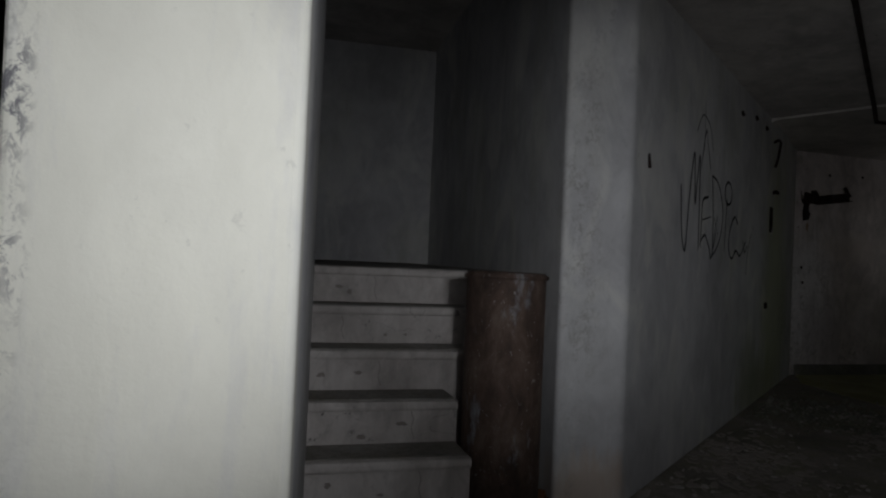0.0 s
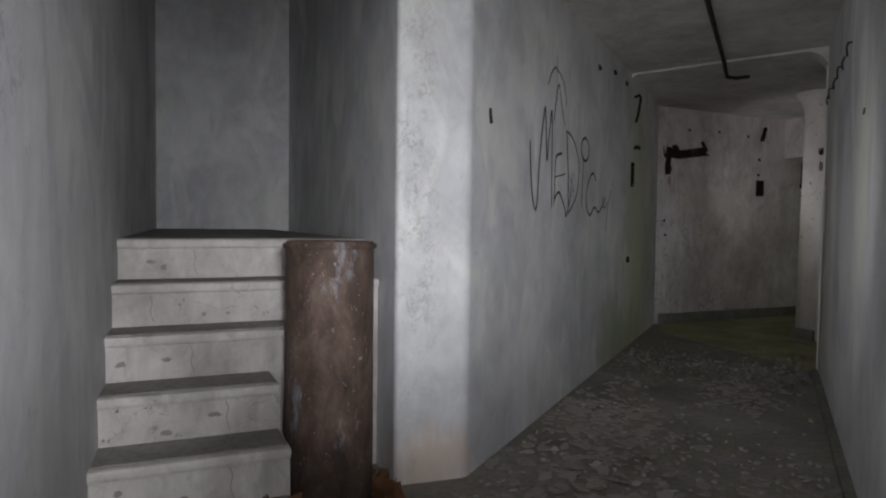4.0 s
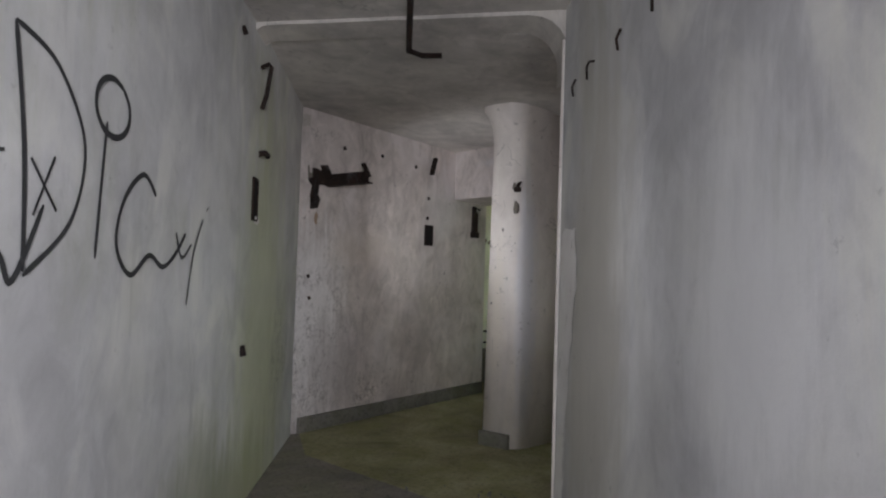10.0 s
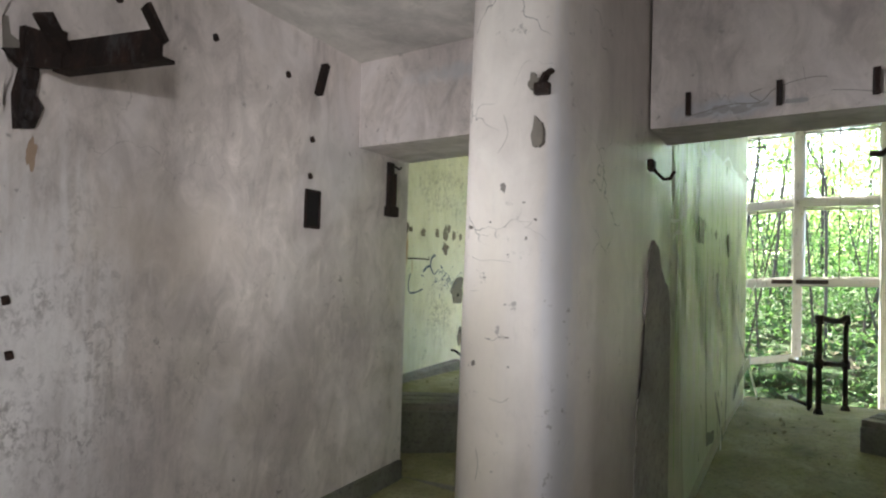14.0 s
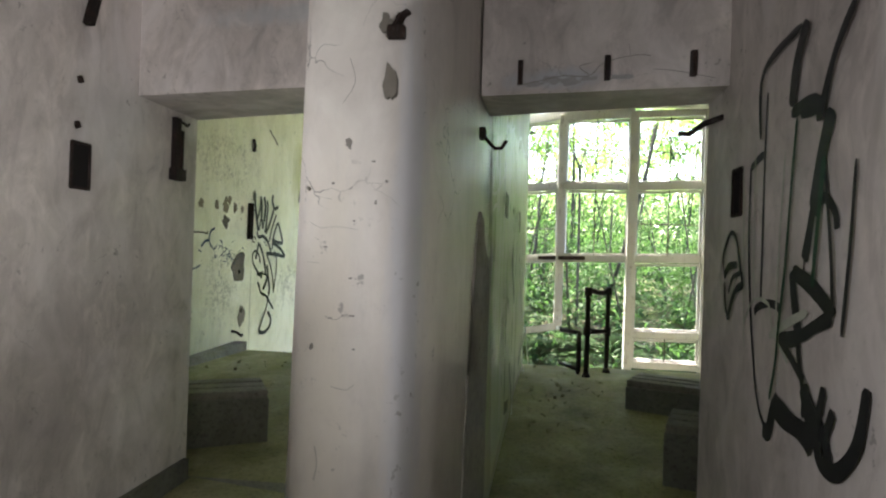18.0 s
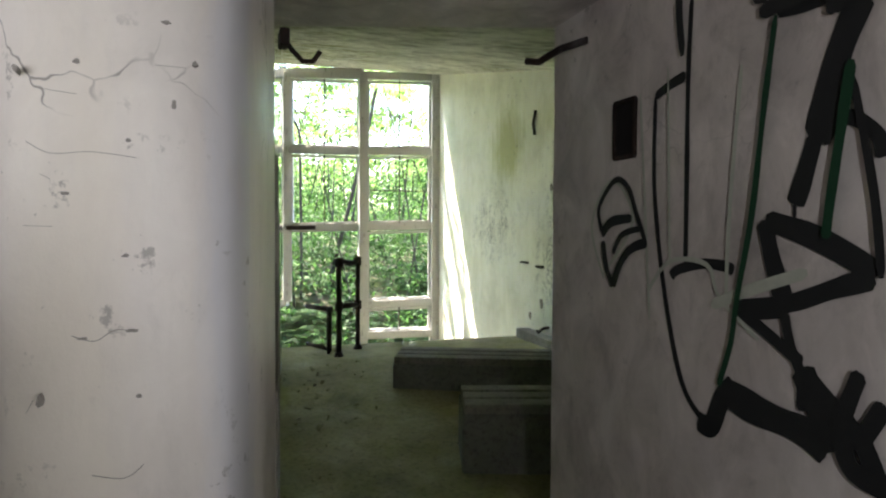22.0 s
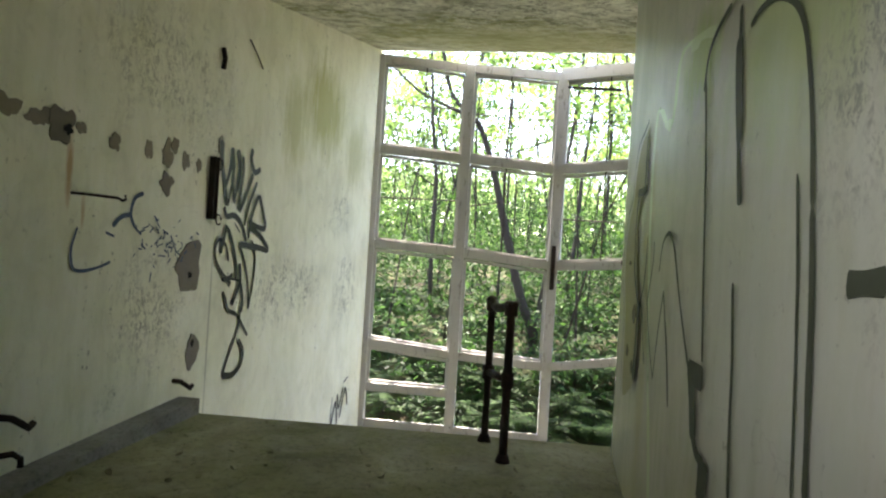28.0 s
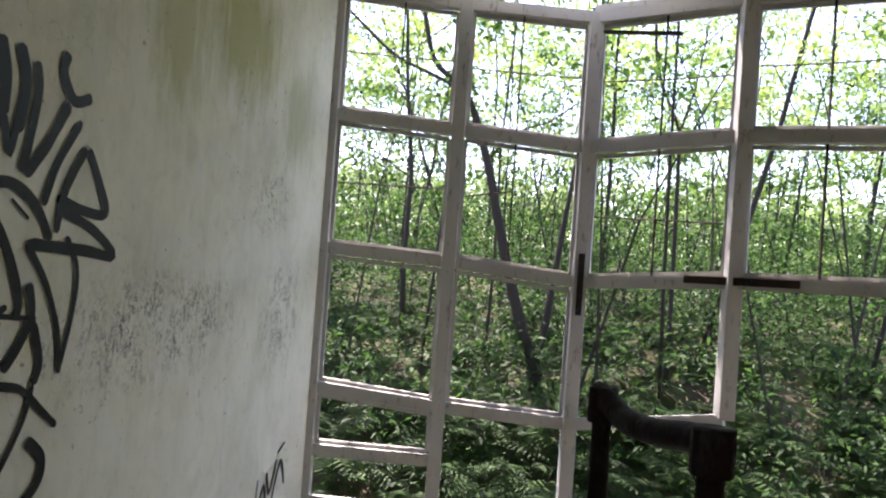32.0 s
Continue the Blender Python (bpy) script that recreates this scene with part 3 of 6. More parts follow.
bm.faces.new(rings[0][::-1])
bm.faces.new(rings[-1])
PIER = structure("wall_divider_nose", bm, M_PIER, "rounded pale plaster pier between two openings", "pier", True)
PIER.data.polygons.foreach_set("use_smooth", [abs(p.normal.z) < 0.9 for p in PIER.data.polygons])
WALL_DV = structure("wall_divider", prism(rounded([(10.9, 4.782), (15.4, 4.53), (15.4, 5.1), (13.4, 5.3), (10.9, 5.365)], 0.06), -0.05, room_ceiling), M_GREEN,
                    "plaster dividing wall tinted green for foliage light, sprayed with faded graffiti", "wall")
F0, F1, B0, B1 = (10.72, 6.66), (10.12, 3.81), (11.38, 6.66), (10.45, 3.8)


def along(p, q, y):
    t = (y - p[1]) / (q[1] - p[1])
    return (p[0] + (q[0] - p[0]) * t, y)


structure("lintel_1", prism([F0, B0, along(B0, B1, 5.38), along(F0, F1, 5.38)], 2.25, 3.0), M_LOBBY, "deep plastered beam over the opening", "lintel")
LINT2 = structure("lintel_2", prism([along(F0, F1, 4.81), along(B0, B1, 4.79), B1, F1], 2.17, 3.0), M_LOBBY,
                  "deep plastered beam over the opening with iron pegs", "lintel")
structure("wall_entrance_left", prism([(11.08, 7.0), (11.38, 7.0), (11.38, 8.75), (11.08, 8.75)], -0.05, 3.0), M_ROOM, "white plaster wall beside the opening", "wall")
structure("wall_entrance_right", prism([(10.44, 3.79), (9.6, 1.2), (9.3, 1.3), (10.1, 3.45)], -0.05, 3.0), M_ROOM, "white plaster wall beside the opening", "wall")
POSTS = [(20.6, 7.75), (20.53, 6.42), (20.46, 5.09), (19.67, 3.87), (18.93, 2.74), (18.87, 1.54)]
WALL_RL = structure("wall_room_left", prism([(11.38, 8.45), (20.62, 7.75), (20.72, 8.05), (11.38, 8.75)], -2.1, lambda x, y: room_ceiling(x, y) + 0.1), M_ROOM,
                    "white plaster wall with green mould, soot and black tags", "wall")
WALL_RR = structure("wall_room_right", prism([(9.6, 1.48), (18.9, 1.48), (18.9, 1.15), (9.6, 1.15)], -2.1, lambda x, y: room_ceiling(x, y) + 0.1), M_ROOM,
                    "white plaster wall with green mould and streaks of sunlight", "wall")
structure("ceiling_corridor", prism([P(-3, -2.5), P(8.75, -2.5), P(9.1, 0.2), P(4.7, 0.2), P(-3, 4.6)], CORR_CEIL, 3.2), M_CEIL, "grey stained plaster ceiling", "ceiling")
structure("ceiling_lobby", prism([P(8.72, -2.3), (11.42, 3.4), (11.42, 7.1), (8.3, 7.1), P(9.14, -0.2)], lambda x, y: CEIL + 0.06 * max(0.0, 1 - (x - 7.9) / 1.2), CORR_CEIL + 0.1), M_CEIL, "grey plaster ceiling", "ceiling")
# rounded edge beam where the corridor meets the lobby
bm = bmesh.new()
a0, b0 = Vector(P(8.46, -2.09)), Vector(P(8.9, -0.29))
width = (b0 - a0).length
prof = [(0, 2.9), (width, 2.9), (width, 2.74)] + [(width - 0.1 + 0.1 * math.cos(t), 2.74 + 0.1 * math.sin(t)) for t in (0.4, 0.8, 1.2, 1.57)]
prof += [(0.22 - 0.22 * math.sin(t), 2.62 + 0.22 * math.cos(t)) for t in (0, 0.3, 0.6, 0.9, 1.2, 1.4, 1.5)] + [(0, 2.5)]
step = Vector(P(1, 0)) * 0.28
t_dir = (b0 - a0) / width
front = [bm.verts.new((*(a0 + t_dir * s), z)) for s, z in prof]
back = [bm.verts.new((*(a0 + t_dir * s + step), z + 0.0)) for s, z in prof]
bm.faces.new(front)
bm.faces.new(back[::-1])
for k in range(len(prof)):
    j = (k + 1) % len(prof)
    bm.faces.new((front[k], back[k], back[j], front[j]))
structure("beam_lobby", bm, M_CEIL, "plastered ceiling beam with a rounded corner", "beam")
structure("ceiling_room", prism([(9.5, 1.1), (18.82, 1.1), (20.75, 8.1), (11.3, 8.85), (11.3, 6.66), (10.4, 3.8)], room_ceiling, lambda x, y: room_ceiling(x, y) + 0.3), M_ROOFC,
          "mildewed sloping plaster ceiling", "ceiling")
structure("floor_corridor", prism([P(-3.3, -2.5), (11.4, 3.4), (11.4, 7.1), (3.0, 7.6), P(-3.3, 4.7)], -0.2, 0.0), M_FLOOR,
                  "dusty concrete floor with fallen paint flakes", "floor")
bm = bmesh.new()
for x0, x1 in ((11.4, 12.7), (12.7, 14.0), (14.0, 15.5)):
    add_prism(bm, [(x0, 1.2), (x1, 1.2), (x1, 8.6), (x0, 8.6)], -2.0, room_floor)
add_prism(bm, [(9.0, 1.2), (11.4, 1.2), (11.4, 3.4), (9.0, 3.0)], -0.2, -0.001)
add_prism(bm, [(11.3, 7.1), (11.4, 7.1), (11.4, 8.6), (11.3, 8.6)], -0.2, -0.001)
structure("floor_room", bm, M_MOSS, "mossy dark concrete floor of the hall", "floor")
# thin slab borrowing the moss colour for yellow-green light on the lobby floor
structure("floor_lobby", prism([(7.85, 3.86), (10.2, 3.78), (10.7, 3.7), (11.38, 6.62), (8.5, 6.62), (8.1, 6.1)], 0.0, 0.004), M_MOSS, "lobby floor slab, green for the light falling on it", "floor")
structure("floor_lower", prism([(15.5, 1.2), (19.5, 1.2), (21.2, 8.4), (15.5, 8.6)], -2.2, -1.95), M_CONC, "mossy lower floor by the windows", "floor")
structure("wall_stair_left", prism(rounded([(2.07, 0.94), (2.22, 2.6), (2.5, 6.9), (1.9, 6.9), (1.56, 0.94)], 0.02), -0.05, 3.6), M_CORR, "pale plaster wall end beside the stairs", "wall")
structure("wall_stair_back", prism([(2.0, 6.72), (3.9, 6.69), (3.9, 6.95), (2.0, 6.95)], -0.05, 3.6), M_CORR, "dim plaster wall behind the stair landing", "wall")
# unseen wall added to close the corridor behind its start
structure("wall_behind", prism([P(-3.0, -2.5), P(-3.0, 4.6), P(-3.3, 4.6), P(-3.3, -2.5)], -0.05, 3.2), M_CORR, "unseen plaster wall added behind the start", "wall")
# wall added to shut the sky out of the open side
structure("wall_side", prism([(1.58, 2.6), P(-3.0, 3.0), P(-3.0, 3.3), (1.62, 2.9)], -0.05, 3.2), M_CONC, "rough dark wall added to close the open side", "wall")
structure("ceiling_stairs", prism([(1.5, 2.3), (3.9, 2.3), (3.9, 7), (1.5, 7)], 3.5, 3.7), M_CEIL, "plain dim ceiling over the stairs", "ceiling")
structure("wall_stair_head", prism([P(4.66, 0.2), P(4.72, 0.2), (2.0, 3.6), (1.9, 3.5)], 2.86, 3.6), M_CEIL, "plaster upstand above the corridor ceiling", "wall")


def kerb(name, p, q, w, h, material, label, side=1):
    p, q = Vector(p), Vector(q)
    t = (q - p).normalized()
    n = Vector((-t.y, t.x)) * w * side
    bm = prism([tuple(p), tuple(q), tuple(q + n), tuple(p + n)], lambda x, y: room_floor(x, y) - 0.05, lambda x, y: room_floor(x, y) + h)
    return structure(name, bm, material, label, "baseboard")


# bead added to carry the corner's bright, lit plaster edge
structure("lit_edge_bead", tube(bmesh.new(), [(7.832, 3.868, 0.02), (7.83, 3.87, 1.2), (7.832, 3.868, 2.7)], 0.014, 8), M_PIER, "pale bead standing in for the lit plaster edge", "trim")
kerb("baseboard_bracket", (8.5, 6.66), (11.35, 6.66), 0.035, 0.13, M_CONC, "dark concrete skirting", -1)
kerb("baseboard_pier", (9.303, 5.3), (9.303, 5.02), 0.03, 0.12, M_CONC, "dark concrete skirting", -1)
kerb("baseboard_corridor", P(1.0, -2.07), P(8.4, -2.07), 0.05, 0.05, M_CONC, "low concrete edge along the wall", 1)
kerb("kerb_left", (11.4, 8.44), (15.5, 8.14), 0.16, 0.11, M_TREAD, "low grey concrete kerb along the wall", -1)
kerb("kerb_right", (10.5, 1.48), (15.4, 1.48), 0.16, 0.11, M_TREAD, "low grey concrete kerb along the wall", 1)

# stairs
steps = thing("staircase", (2.2, 2.2, 0), "pale worn concrete steps with chipped edges", "stairs")
for k in range(6):
    y0 = 2.25 + 0.24 * k - 2.2
    right = 0.73 if k < 3 else (0.92 if k == 3 else 1.33)
    bm = block(-0.03 + 0.015 * k, right, y0 - 0.025, y0 + 0.02, 0.2 * k + 0.155, 0.2 * (k + 1), 0.015)
    part("nosing", bm, M_STEP, steps)
    bm = block(-0.03 + 0.015 * k, right, y0, (y0 + 0.26 if k < 5 else 4.5), 0.0, 0.2 * (k + 1) - 0.003, 0.008)
    part("step", bm, M_STEP, steps)
    part("tread", block(0.0 + 0.015 * k, right - 0.01, y0 + 0.025, (y0 + 0.25 if k < 5 else 4.45), 0.2 * (k + 1) - 0.004, 0.2 * (k + 1) + 0.003), M_TREAD, steps, "dusty grey tread")

# rusty pipe
drum = thing("rusty_pipe", (3.14, 2.70, 0), "upright rusty iron pipe with flaking paint beside the steps", "pipe")
bm = bmesh.new()
loops = []
for r, z in ((0.19, 0), (0.192, 0.4), (0.19, 0.8), (0.191, 1.2), (0.187, 1.215), (0.178, 1.215), (0.176, 1.1), (0.176, 0.1)):
    loops.append([bm.verts.new((r * math.cos(2 * math.pi * k / 40), r * math.sin(2 * math.pi * k / 40), z)) for k in range(40)])
for a, b in zip(loops, loops[1:]):
    for k in range(40):
        bm.faces.new((a[k], a[(k + 1) % 40], b[(k + 1) % 40], b[k]))
bm.faces.new(loops[0][::-1])
bm.faces.new(loops[-1])
part("shell", bm, M_RUST, drum, smooth=True)
bm = bmesh.new()
tube(bm, [(0.193 * math.cos(t), 0.193 * math.sin(t), 1.195) for t in [2 * math.pi * k / 24 for k in range(25)]], 0.012, 6)
part("rim", bm, M_RUST, drum)

# window wall
ROW_Z = ((4.2, 2.87, 1.47, 0.03, -0.62, -1.15), (4.08, 2.77, 1.41, -0.07, -0.62, -1.15), (4.0, 2.67, 1.3, -0.13, -0.6, -1.15),
         (3.97, 2.72, 1.41, 0.18, -0.4, -1.15), (3.88, 2.66, 1.44, 0.18, -0.32, -1.15), (3.92, 2.7, 1.47, 0.2, -0.32, -1.15))


def row_z(post, row):
    return ROW_Z[post][row]


def window_bay(k, rows, sashes):
    a, b = POSTS[k], POSTS[k + 1]
    w = thing("window_%d" % (k + 1), (a[0], a[1], 0), "tall broken window bay with peeling white wooden bars", "window")
    w["kind"] = "structure"
    o, d = Vector((a[0], a[1], 0)), Vector((b[0] - a[0], b[1] - a[1], 0))
    t = d.normalized()
    n = Vector((-t.y, t.x, 0))
    for r in rows:
        pa, pb = Vector((0, 0, row_z(k, r))), Vector((d.x, d.y, row_z(k + 1, r)))
        part("rail", beam_between(bmesh.new(), pa, pb, 0.11, 0.1), M_FRAME, w)
        part("bead", beam_between(bmesh.new(), pa + Vector((0, 0, 0.058)) - n * 0.03, pb + Vector((0, 0, 0.058)) - n * 0.03, 0.035, 0.022), M_FRAME, w)
    for r in sashes:
        bm = bmesh.new()
        g = 0.085
        lo_a, lo_b = row_z(k, r + 1) + g, row_z(k + 1, r + 1) + g
        hi_a, hi_b = row_z(k, r) - g, row_z(k + 1, r) - g
        c = [t * g + Vector((0, 0, lo_a)), d - t * g + Vector((0, 0, lo_b)), d - t * g + Vector((0, 0, hi_b)), t * g + Vector((0, 0, hi_a))]
        for i in range(4):
            beam_between(bm, c[i] + n * 0.02, c[(i + 1) % 4] + n * 0.02, 0.035, 0.04, up=(-t.x, -t.y, 0) if i % 2 else (0, 0, 1))
        part("sash", bm, M_FRAME, w)
    return w


for k, rows, sashes in ((0, range(6), (0, 1, 2, 3)), (1, (0, 1, 2, 3, 5), (0, 1, 2)), (2, (0, 1, 2, 3), (0, 1)), (3, (0, 1, 2), (0, 1)), (4, (0, 1, 2, 3, 4), (0, 1, 2, 3))):
    window_bay(k, rows, sashes)
for k, (x, y) in enumerate(POSTS):
    top = row_z(k, 0) + 0.05
    low = 0.2 if k == 3 else -1.2
    bm = block(-0.075, 0.075, -0.07, 0.07, low, top, 0.012)
    p = tagged(link_mesh("window_post", bm, M_FRAME), "peeling white wooden window post", "window post", kind="structure")
    p.location = (x, y, 0)
for k in range(5):
    a, b = Vector(POSTS[k]), Vector(POSTS[k + 1])
    t = (b - a).normalized()
    n = Vector((-t.y, t.x)) * 0.12
    structure("wall_sill_%d" % (k + 1), prism([tuple(a - n), tuple(b - n), tuple(b + n), tuple(a + n)], -2.1, -1.2), M_CONC, "low dark concrete wall under the window", "wall")
# loose top board over the slanting bay, thin wires across the upper panes
bm = beam_between(bmesh.new(), (POSTS[2][0], POSTS[2][1], row_z(2, 0) + 0.1), (POSTS[4][0], POSTS[4][1], row_z(4, 0) + 0.1), 0.1, 0.06)
tagged(link_mesh("top_board", bm, M_FRAME), "weathered board along the window head", "board", kind="structure")
for k in range(5):
    a, b = POSTS[k], POSTS[k + 1]
    z = (row_z(k, 0) + row_z(k, 1)) / 2
    bm = tube(bmesh.new(), [(a[0] + 0.05, a[1], z + 0.03), ((a[0] + b[0]) / 2 + 0.05, (a[1] + b[1]) / 2, z - 0.01), (b[0] + 0.05, b[1], z - 0.03)], 0.008, 5)
    tagged(link_mesh("wire", bm, M_IRON), "thin rusty wire across the upper panes", "wire", "window wires")
def muntin(k, f, row, drop=0.0):
    """A thin upright glazing bar, f of the way across bay k."""
    a, b = Vector(POSTS[k]), Vector(POSTS[k + 1])
    q = a.lerp(b, f)
    hi = row_z(k, row) * (1 - f) + row_z(k + 1, row) * f
    lo = row_z(k, row + 1) * (1 - f) + row_z(k + 1, row + 1) * f
    bm = beam_between(bmesh.new(), (q.x, q.y, lo + 0.04 + drop), (q.x, q.y, hi - 0.04), 0.016, 0.022)
    tagged(link_mesh("glazing_bar", bm, M_IRON), "thin rusty upright glazing bar in the window", "glazing bar", "glazing bars")


for k, f, row, drop in ((0, 0.52, 0, 0.55), (1, 0.45, 0, 0), (1, 0.45, 1, 0.1), (2, 0.5, 0, 0), (2, 0.5, 1, 0), (3, 0.5, 0, 0), (3, 0.5, 1, 0.0), (4, 0.5, 0, 0), (4, 0.5, 1, 0), (4, 0.5, 3, 0)):
    muntin(k, f, row, drop)
for k, f0, f1, row, fall in ((0, 0.0, 1.0, 1, 0.0), (2, 0.0, 1.0, 1, -0.04), (1, 0.0, 0.45, 1, 0.1), (4, 0.0, 1.0, 1, 0.0)):
    a, b = Vector(POSTS[k]), Vector(POSTS[k + 1])
    p, q = a.lerp(b, f0), a.lerp(b, f1)
    z = (row_z(k, row) + row_z(k, row + 1)) / 2
    tagged(link_mesh("wire", tube(bmesh.new(), [(p.x + 0.05, p.y, z), (q.x + 0.05, q.y, z + fall)], 0.009, 5), M_IRON), "thin rusty wire across the panes", "wire", "window wires")
a, b = Vector(POSTS[2]), Vector(POSTS[3])
p, q = a.lerp(b, 0.05), a.lerp(b, 0.6)
bm = beam_between(bmesh.new(), (p.x, p.y, row_z(2, 0) - 0.14), (q.x, q.y, row_z(2, 0) - 0.26), 0.05, 0.03)
tagged(link_mesh("loose_lath", bm, M_IRON), "dark loose lath hanging in the top pane", "lath")
bm = block(-0.1, -0.075, -0.03, 0.03, 0.98, 1.6, 0.004)
strip = tagged(link_mesh("iron_strap", bm, M_IRON), "rusty iron strap screwed to a window post", "strap", "window straps")
strip.location = (*POSTS[2], 0)
a, b = Vector(POSTS[3]), Vector(POSTS[4])
t = (b - a).normalized()
bm = beam_between(bmesh.new(), (*(a - t * 0.45 - Vector((0.08, 0))), 1.42), (*(a + t * 0.5 - Vector((0.08, 0))), 1.44), 0.02, 0.07)
tagged(link_mesh("iron_strap", bm, M_IRON), "rusty iron strap along a window rail", "strap", "window straps")


# handrails
def handrail(at, turn):
    h = thing("handrail", at, "dark rusted pipe handrail at the floor's edge", "handrail", "handrails", turn)
    part("post", tube(bmesh.new(), [(0, 0, -0.03), (0.004, 0, 0.5), (0, 0, 0.96)], 0.027, 12), M_IRON, h, smooth=True)
    part("post", tube(bmesh.new(), [(0.45, 0, -0.03), (0.446, 0, 0.5), (0.45, 0, 0.94)], 0.025, 12), M_IRON, h, smooth=True)
    part("top_bar", tube(bmesh.new(), smooth_path([(-0.03, 0, 0.955), (0.06, 0, 0.95), (0.2, 0, 0.925), (0.33, 0, 0.92), (0.42, 0, 0.945), (0.475, 0, 0.955)]), 0.031, 12), M_IRON, h, smooth=True)
    part("middle_bar", tube(bmesh.new(), [(0, 0, 0.5), (0.45, 0, 0.47)], 0.026, 12), M_IRON, h, smooth=True)
    for x, z, r in ((0, 0.5, 0.04), (0.45, 0.47, 0.04), (0, 0.94, 0.042), (0.45, 0.93, 0.038)):
        part("joint", tube(bmesh.new(), [(x, 0, z - 0.045), (x, 0, z - 0.035), (x, 0, z + 0.035), (x, 0, z + 0.045)], r, 10), M_IRON, h, smooth=True)
    for x in (0, 0.45):
        part("foot", tube(bmesh.new(), [(x, 0, -0.03), (x, 0, 0.02), (x, 0, 0.05)], 0.055, 10, 0.03), M_IRON, h, smooth=True)
    return h


rail = handrail((14.95, 5.83, 0.15), 15)
copy_thing(rail, pose(14.84, 3.84, 0.15, 0, 0, -36))
low = thing("low_rail", (15.0, 3.91, 0.15), "low rusted pipe rail at the floor's edge", "rail")
part("post", tube(bmesh.new(), [(0, 0, -0.02), (0, 0, 0.47)], 0.026, 10), M_IRON, low, smooth=True)
part("bar", tube(bmesh.new(), [(-0.02, -0.015, 0.46), (0.4, 0.17, 0.45)], 0.024, 10), M_IRON, low, smooth=True)
part("bar", tube(bmesh.new(), [(0, 0, 0.05), (0.4, 0.17, 0.05)], 0.022, 10), M_IRON, low, smooth=True)


# concrete benches with ribbed tops
def bench(p, q, depth, height, side):
    p, q = Vector(p), Vector(q)
    length = (q - p).length
    b = thing("bench", (p.x, p.y, room_floor(*p)), "dark mossy concrete bench with ribbed top", "bench", "hall benches", math.degrees(math.atan2(q.y - p.y, q.x - p.x)))
    s = side
    y = lambda v: sorted((0, v * s))
    part("block", block(0, length, min(0, depth * s), max(0, depth * s), -0.05, height - 0.06, 0.015), M_CONC, b)
    for k in range(3):
        v0, v1 = depth * (k * 0.35 + 0.0) * s, depth * (k * 0.35 + 0.27) * s
        part("rib", block(0.01, length - 0.01, min(v0, v1), max(v0, v1), height - 0.06, height, 0.01), M_FLOOR, b)
    return b


bench((13.5, 3.63), (12.95, 2.35), 0.5, 0.26, 1)
bench((11.78, 3.66), (11.45, 2.6), 0.5, 0.4, 1)
bench((11.2, 3.1), (11.0, 2.2), 0.35, 0.3, 1)
bench((12.1, 6.4), (11.62, 7.3), 0.5, 0.38, -1)
# ---- spray paint and marks on the walls ----
def smooth_line(points, n=6):
    pts = [Vector(p) for p in points]
    if len(pts) < 3:
        return pts
    out = []
    for i in range(len(pts) - 1):
        p0, p1, p2, p3 = pts[max(i - 1, 0)], pts[i], pts[i + 1], pts[min(i + 2, len(pts) - 1)]
        for k in range(n):
            t = k / n
            out.append(0.5 * (2 * p1 + (p2 - p0) * t + (2 * p0 - 5 * p1 + 4 * p2 - p3) * t * t + (3 * p1 - p0 - 3 * p2 + p3) * t ** 3))
    return out + [pts[-1]]


class Plane:
    """A wall's face: s metres along it and z up give a place, lifted a little off the face."""

    def __init__(self, origin, way, normal):
        self.o, self.t, self.n = Vector((*origin, 0)), Vector((*way, 0)).normalized(), Vector((*normal, 0)).normalized()

    def at(self, s, z, lift=0.0):
        return self.o + self.t * s + self.n * lift + Vector((0, 0, z))


ON_CL = Plane(P(0.055, -0.298), P(1, -0.0025), (0.641, -0.768))
ON_CR = Plane(P(0, -2.07), P(1, 0), (-0.643, 0.766))
ON_BR = Plane((0, 6.66), (1, 0), (0, -1))
ON_GR = Plane((0.055, 4.0765), (2.62, -0.07), (0.07, 2.62))
ON_RL = Plane((0, 9.311), (9.24, -0.7), (-0.7, -9.24))
ON_RR = Plane((0, 1.48), (1, 0), (0, 1))
class Bent:
    """The divider's long face, which bends a little part of the way along."""

    def __init__(self, corner, first, second):
        self.s = corner
        self.a, self.b = first, second

    def at(self, s, z, lift=0.0):
        return self.a.at(s, z, lift) if s < self.s else self.b.at(s - self.s, z, lift)


ON_DV = Bent(2.5, Plane((10.9, 5.365), (2.5, -0.065), (0.065, 2.5)), Plane((13.4, 5.3), (2.0, -0.2), (0.2, 2.0)))
ON_PF = Plane((9.305, 0), (0, 1), (-1, 0))
ON_DR = Plane((0, 5.393), (4.5, -0.252), (-0.252, -4.5))


def add_stroke(bm, plane, points, width, lift, ends=0.5, fat=1.0):
    line = smooth_line([(s, z) for s, z in points])
    n = len(line)
    left, right = [], []
    for i, p in enumerate(line):
        d = line[min(i + 1, n - 1)] - line[max(i - 1, 0)]
        d = d.normalized() if d.length else Vector((1, 0))
        q = Vector((-d.y, d.x))
        w = 0.92 * fat * width / 2 * (1 + 0.22 * noise.noise((p.x * 9, p.y * 9, width * 40)))
        if i in (0, n - 1):
            w *= ends
        left.append(bm.verts.new(plane.at(*(p + q * w), lift)))
        right.append(bm.verts.new(plane.at(*(p - q * w), lift)))
    for i in range(n - 1):
        bm.faces.new((left[i], left[i + 1], right[i + 1], right[i]))


